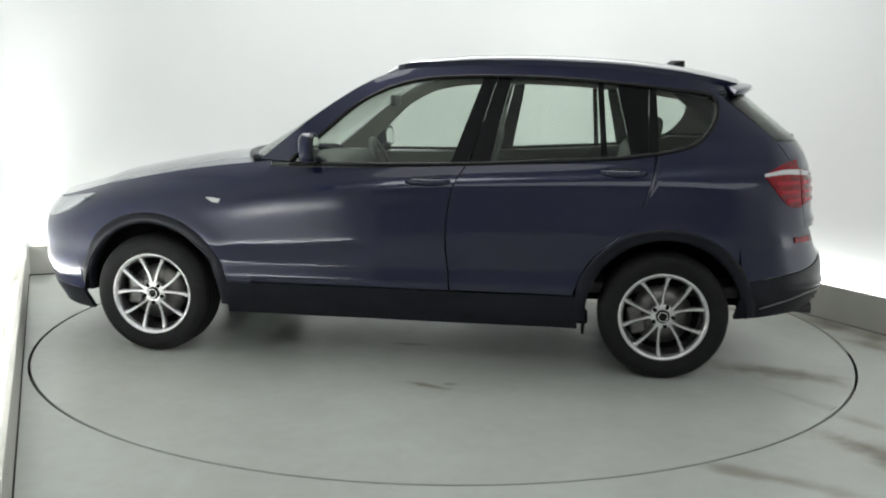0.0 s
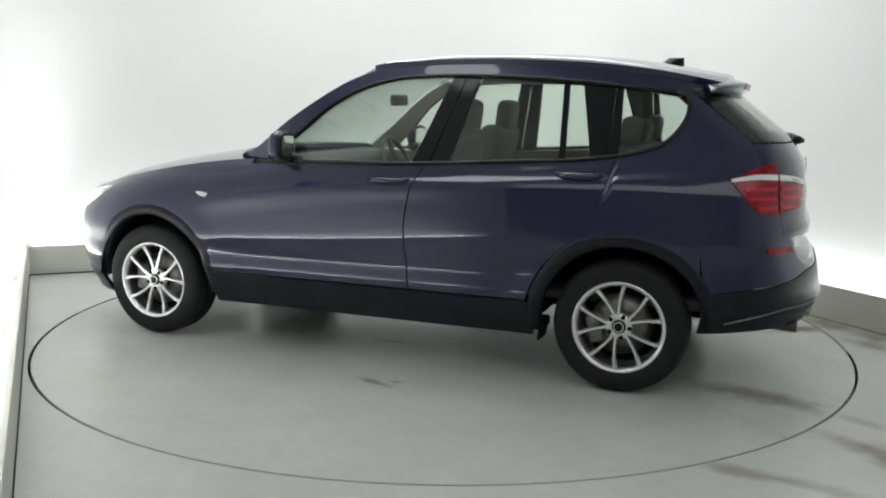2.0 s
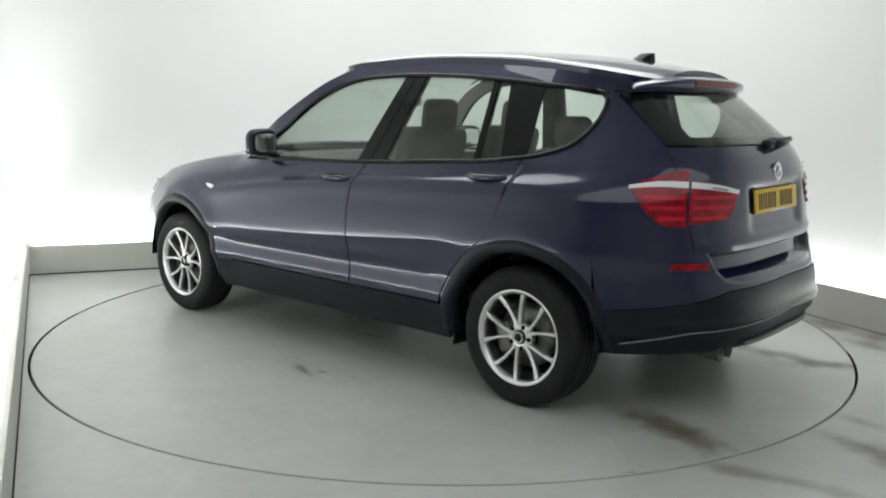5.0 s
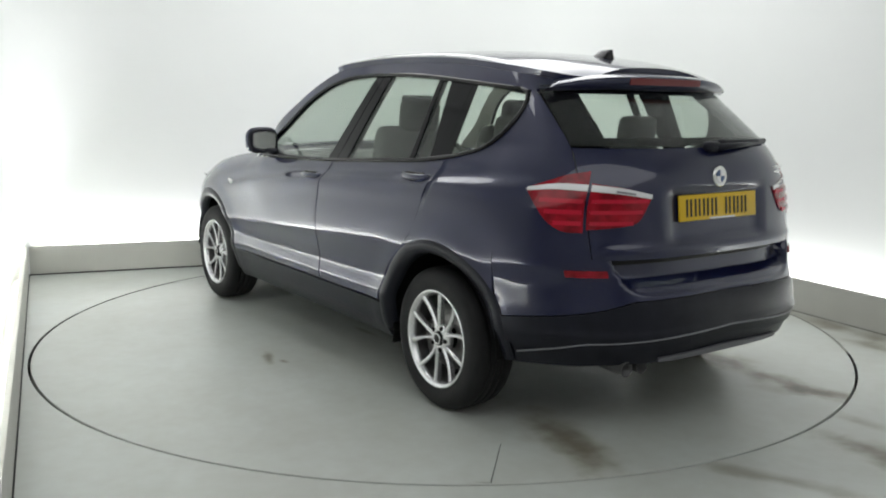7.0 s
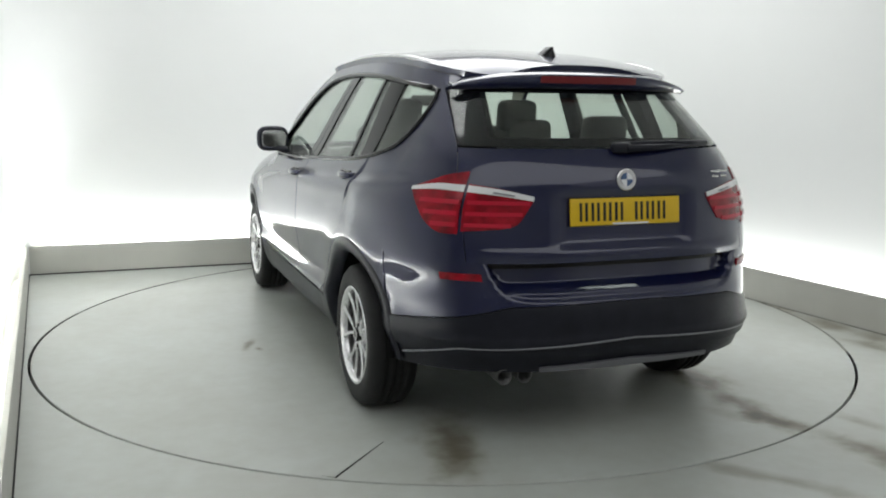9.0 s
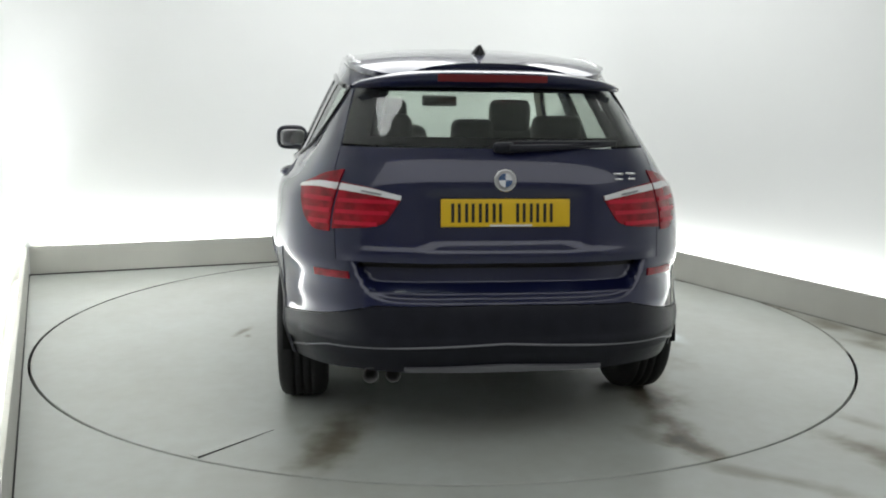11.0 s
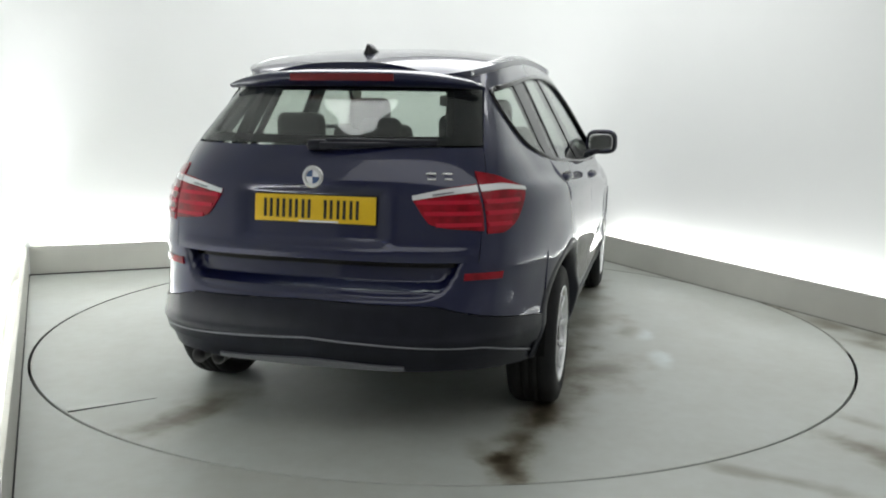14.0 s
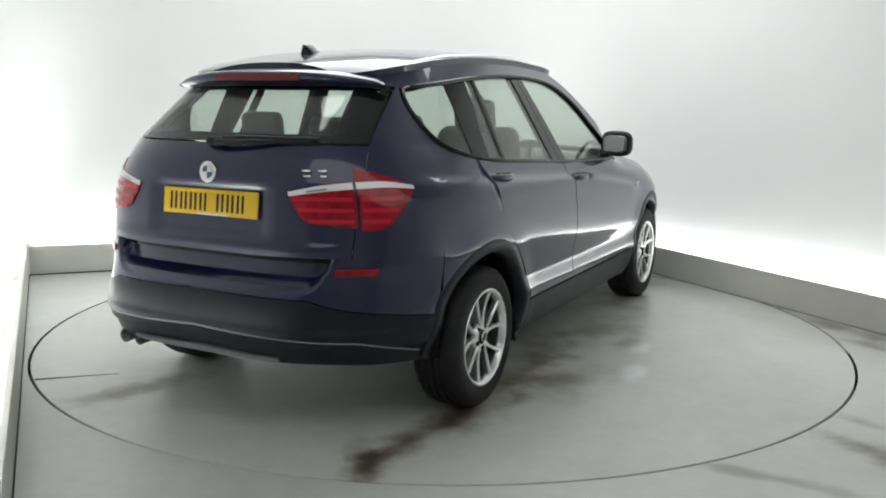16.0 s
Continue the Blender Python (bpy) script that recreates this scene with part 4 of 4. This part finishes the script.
# number plate, with bars in place of its characters
PX = float(skin(U_TAIL, 0.988)[0]) + 0.013
plate = box_part("number_plate", (0.010, 0.520, 0.111), (PX, -0.005, 0.988), YELLOW, tailgate, 0.004, pose(0, 0, 0, 0, 6, 0), "yellow number plate")
plate_m = Matrix.Translation((PX, -0.005, 0.988)) @ pose(0, 0, 0, 0, 6, 0)
box_part("dealer_strip", (0.003, 0.17, 0.008), plate_m @ Vector((-0.0062, -0.02, -0.050)), WHITE, plate, 0.001, pose(0, 0, 0, 0, 6, 0))
for i, y in enumerate((0.200, 0.145, 0.090, 0.035, -0.060, -0.115, -0.170)):
    bm = bmesh.new()
    for dz, dy, w, h in ((0, 0.013, 0.012, 0.075), (0, -0.013, 0.012, 0.075)):
        rounded(bm, (0.003, w, h), plate_m @ Vector((-0.0062, y + dy, dz)), 0.001, 1, pose(0, 0, 0, 0, 6, 0))
    part("bar", bm, INK, plate, smooth=False)
# round emblem and plain letters' bars
bm = bmesh.new()
prof = [(0.045, 0.0), (0.045, 0.006), (0.040, 0.008), (0.033, 0.0065), (0.0005, 0.0065)]
lathe(bm, prof, "z", 32)
EM = Matrix.Translation((float(skin(U_TAIL, 1.117)[0]) - 0.001, 0.0, 1.117)) @ pose(0, 0, 0, 0, -84, 0)
for v_ in bm.verts:
    v_.co = EM @ v_.co
emblem = part("emblem", bm, CHROME, tailgate, "round chrome-rimmed emblem")
for q in range(4):
    bm = bmesh.new()
    c = bm.verts.new(EM @ Vector((0, 0, 0.0085)))
    ring = [bm.verts.new(EM @ Vector((0.027 * math.cos(a), 0.027 * math.sin(a), 0.0085))) for a in np.linspace(q * math.pi / 2, (q + 1) * math.pi / 2, 9)]
    for a, b in zip(ring, ring[1:]):
        bm.faces.new((c, a, b))
    part("enamel", bm, (BLUE, WHITE)[q % 2], emblem, smooth=False)
for y in (-0.475, -0.535):
    bm = bmesh.new()
    P = skin(u_rear_y(-y, 1.125), 1.125)
    rounded(bm, (0.006, 0.042, 0.008), (float(P[0]) - 0.004, y, 1.140), 0.002, 1)
    rounded(bm, (0.006, 0.042, 0.008), (float(P[0]) - 0.004, y, 1.118), 0.002, 1)
    part("badge_bar", bm, CHROME, tailgate, "small chrome badge bar")

# door mirrors
def shell(bm, size, centre, m, p=0.62, cut=None):
    """A rounded, box-like shell; cut keeps the part in front of that fraction of its length."""
    res = bmesh.ops.create_uvsphere(bm, u_segments=28, v_segments=18, radius=1)
    for v_ in res["verts"]:
        q = [math.copysign(abs(a)**p, a) for a in v_.co]
        if cut is not None:
            q[0] = max(q[0], cut)
        v_.co = Matrix.Translation(centre) @ m @ Vector((q[0] * size[0] / 2, q[1] * size[1] / 2, q[2] * size[2] / 2 * (1 + 0.10 * q[1] * 0)))


for s in (1, -1):
    tilt = pose(0, 0, 0, 0, 0, s * 6)
    bm = bmesh.new()
    shell(bm, (0.100, 0.200, 0.155), (0.465, s * 0.955, 1.172), tilt, 0.62, -0.62)
    mirror = part("door_mirror", bm, PLASTIC, car, "door mirror with a dark navy cap")
    bm = bmesh.new()
    shell(bm, (0.106, 0.206, 0.161), (0.467, s * 0.955, 1.174), tilt, 0.62, -0.25)
    part("mirror_cap", bm, PAINT, mirror)
    bm = bmesh.new()
    shell(bm, (0.008, 0.165, 0.115), (0.4365, s * 0.950, 1.172), tilt, 0.5)
    part("mirror_glass", bm, CHROME, mirror)
    bm = bmesh.new()
    tube(bm, [(0.45, s * 0.83, 1.095), (0.455, s * 0.88, 1.105), (0.46, s * 0.95, 1.12)], [0.045, 0.034, 0.028], 10, 0.7)
    part("mirror_arm", bm, PLASTIC, mirror)

# underside
bm = bmesh.new()
rounded(bm, (1.75, 1.60, 0.16), (0, 0, 0.33), 0.03)
rounded(bm, (0.9, 1.05, 0.2), (1.55, 0, 0.36), 0.03)
rounded(bm, (1.1, 1.05, 0.16), (-1.45, 0, 0.40), 0.03)
part("underbody", bm, DARK, car, smooth=False)

# ---- wheels ----
wheel = new("wheel")
wheel.parent = car
bm = bmesh.new()
R = HUB_Z
prof = [(0.222, -0.10), (0.235, -0.108), (0.275, -0.115), (0.312, -0.106), (R - 0.006, -0.088), (R, -0.06), (R, -0.042), (R - 0.008, -0.040), (R - 0.008, -0.034), (R, -0.032),
        (R, -0.006), (R - 0.008, -0.004), (R - 0.008, 0.004), (R, 0.006), (R, 0.032), (R - 0.008, 0.034), (R - 0.008, 0.040), (R, 0.042), (R, 0.06), (R - 0.006, 0.088), (0.312, 0.106), (0.290, 0.113), (0.275, 0.115), (0.255, 0.112), (0.235, 0.108), (0.222, 0.10)]
lathe(bm, prof, "y", 72)
tyre = part("tyre", bm, RUBBER, wheel)
bm = bmesh.new()
prof = [(0.207, 0.080), (0.214, 0.085), (0.222, 0.094), (0.231, 0.105), (0.231, 0.112), (0.224, 0.113), (0.214, 0.106), (0.207, 0.092), (0.205, 0.080)]
lathe(bm, prof, "y", 72)
rim = part("rim", bm, ALLOY, wheel)
bm = bmesh.new()
lathe(bm, [(0.205, -0.10), (0.228, -0.102), (0.222, -0.09), (0.205, -0.06), (0.203, 0.081)], "y", 48)
part("barrel", bm, BARREL, rim)
for k in range(5):
    for dk in (-1, 1):
        bm = bmesh.new()
        a0 = 2 * math.pi * k / 5 + math.pi / 2 + dk * 0.16
        a1 = 2 * math.pi * k / 5 + math.pi / 2 + dk * 0.335
        rows = []
        for t in np.linspace(0, 1, 7):
            r = 0.05 + 0.160 * t
            a = a0 + (a1 - a0) * t
            w = 0.0098 - 0.0015 * math.sin(t * 3.1) + 0.003 * t**3
            y = 0.090 + 0.012 * t - 0.006 * math.sin(t * math.pi)
            c, sn = math.cos(a), math.sin(a)
            row = []
            for px, py in ((-w, -0.028), (-w, -0.004), (-w * 0.6, 0.002), (w * 0.6, 0.002), (w, -0.004), (w, -0.028)):
                row.append(bm.verts.new((r * c - px * sn, y + py, r * sn + px * c)))
            rows.append(row)
        for a, b in zip(rows, rows[1:]):
            for j in range(6):
                bm.faces.new((a[j], a[(j + 1) % 6], b[(j + 1) % 6], b[j]))
        bm.faces.new(rows[0])
        bm.faces.new(rows[-1])
        bmesh.ops.recalc_face_normals(bm, faces=bm.faces)
        part("spoke", bm, ALLOY, rim, smooth=False)
bm = bmesh.new()
lathe(bm, [(0.070, 0.055), (0.068, 0.080), (0.058, 0.090), (0.040, 0.092), (0.036, 0.090), (0.0005, 0.090)], "y", 40)
part("hub", bm, ALLOY, rim)
bm = bmesh.new()
lathe(bm, [(0.033, 0.085), (0.033, 0.096), (0.029, 0.099), (0.0005, 0.100)], "y", 28)
part("centre_cap", bm, GLOSSBLACK, rim, "dark centre cap")
bm = bmesh.new()
lathe(bm, [(0.026, 0.0995), (0.026, 0.1015), (0.022, 0.1015), (0.022, 0.0995)], "y", 28)
part("cap_ring", bm, CHROME, rim)
for k in range(5):
    a = 2 * math.pi * k / 5 - math.pi / 2
    bm = bmesh.new()
    lathe(bm, [(0.011, 0.08), (0.011, 0.0935), (0.0005, 0.0935)], "y", 10)
    for v_ in bm.verts:
        v_.co += Vector((0.053 * math.cos(a), 0, 0.053 * math.sin(a)))
    part("wheel_bolt", bm, DARK, rim)
bm = bmesh.new()
lathe(bm, [(0.06, 0.025), (0.155, 0.025), (0.155, 0.0), (0.06, 0.0)], "y", 48)
part("brake_disc", bm, STEEL, wheel, "grey brake disc")
box_part("brake_caliper", (0.09, 0.07, 0.16), (0.135, 0.01, 0.0), STEEL, wheel, 0.02)
bm = bmesh.new()
lathe(bm, [(0.2, -0.03), (0.0005, -0.03)], "y", 40)
part("back_plate", bm, DARK, wheel)
wheel.matrix_basis = pose(AXLE, 0.820, HUB_Z)
copy_thing(wheel, pose(-AXLE, 0.820, HUB_Z, 0, 14, 0))
copy_thing(wheel, pose(AXLE, -0.820, HUB_Z, 0, 20, 180))
copy_thing(wheel, pose(-AXLE, -0.820, HUB_Z, 0, 5, 180))

# ---- inside the car ----
box_part("cabin_floor", (2.6, 1.60, 0.06), (-0.5, 0, 0.45), DASH, car)
for s in (1, -1):
    bm = bmesh.new()
    g = []
    xs = np.linspace(0.7, -1.9, 24)
    top = np.minimum(curve(xs, BELT), 1.23) - 0.02
    for x, z1 in zip(xs, top):
        w = [float(skin(u_rear_x(x, zz) if x < XC_R else x, zz)[1]) - 0.06 for zz in (0.6, 0.85, z1)]
        z0 = 0.46 + 0.40 * min(max((-0.85 - x) / 0.12, 0), 1)
        g.append([(x, s * min(w[0], 0.80), z0), (x, s * w[1], max(0.85, z0 + 0.03)), (x, s * w[2], z1)])
    add_grid(bm, g, 0.02, flip=(s > 0))
    part("door_card", bm, TRIM, car)
for s in (1, -1):
    seat = new("front_seat")
    seat.parent = car
    tagged(seat, "grey leather front seat")
    box_part("cushion", (0.52, 0.52, 0.16), (0.02, 0.37 * s, 0.68), SEAT, seat, 0.06)
    box_part("backrest", (0.15, 0.50, 0.62), (-0.31, 0.37 * s, 0.98), SEAT, seat, 0.06, pose(0, 0, 0, 0, -14, 0))
    box_part("headrest", (0.10, 0.25, 0.19), (-0.415, 0.37 * s, 1.345), SEAT, seat, 0.045, pose(0, 0, 0, 0, -8, 0))
    for d in (-0.06, 0.06):
        bm = bmesh.new()
        tube(bm, [(-0.385, 0.37 * s + d, 1.22), (-0.41, 0.37 * s + d, 1.30)], 0.007, 8)
        part("headrest_rod", bm, CHROME, seat)
bench = new("rear_bench")
bench.parent = car
tagged(bench, "grey leather rear bench")
box_part("cushion", (0.50, 1.28, 0.16), (-0.92, 0, 0.70), SEAT, bench, 0.06)
box_part("backrest", (0.15, 1.28, 0.56), (-1.24, 0, 0.93), SEAT, bench, 0.06, pose(0, 0, 0, 0, -16, 0))
for y, w, h in ((0.42, 0.25, 0.155), (0, 0.21, 0.135), (-0.42, 0.25, 0.155)):
    box_part("headrest", (0.09, w, h), (-1.345, y, 1.245 + h / 2 - 0.04), SEAT, bench, 0.04, pose(0, 0, 0, 0, -8, 0))
box_part("dashboard", (0.42, 1.50, 0.28), (0.66, 0, 0.95), DASH, car, 0.09, label="dark dashboard")
wheel_m = pose(0.36, -0.37, 1.0, 0, -66, 0)
bm = bmesh.new()
ring = [wheel_m @ Vector((0.185 * math.cos(a), 0.185 * math.sin(a), 0)) for a in np.linspace(0, 2 * math.pi, 33)]
tube(bm, ring, 0.016, 8)
for a in (0, 2.4, 3.9):
    tube(bm, [wheel_m @ Vector((0, 0, -0.02)), wheel_m @ Vector((0.18 * math.cos(a), 0.18 * math.sin(a), 0))], 0.018, 8)
part("steering_wheel", bm, DASH, car)
box_part("inner_mirror", (0.03, 0.23, 0.07), (0.20, -0.02, 1.430), DASH, car, 0.02)
box_part("luggage_cover", (0.66, 1.22, 0.03), (-1.72, 0, 1.08), DASH, car, 0.01)


# ---- motion ----
def motions():
    rows_car, rows_table = [], []
    for t, a in enumerate(TURN):
        c, sn = math.cos(radians(a)), math.sin(radians(a))
        ox, oy = CAR_OFF
        rows_car.append((float(t), pose(c * ox - sn * oy, sn * ox + c * oy, 0.0, 0, 0, a)))
        rows_table.append((float(t), pose(0, 0, 0, 0, 0, a)))
    walk(car, rows_car)
    walk(turntable, rows_table)


motions()
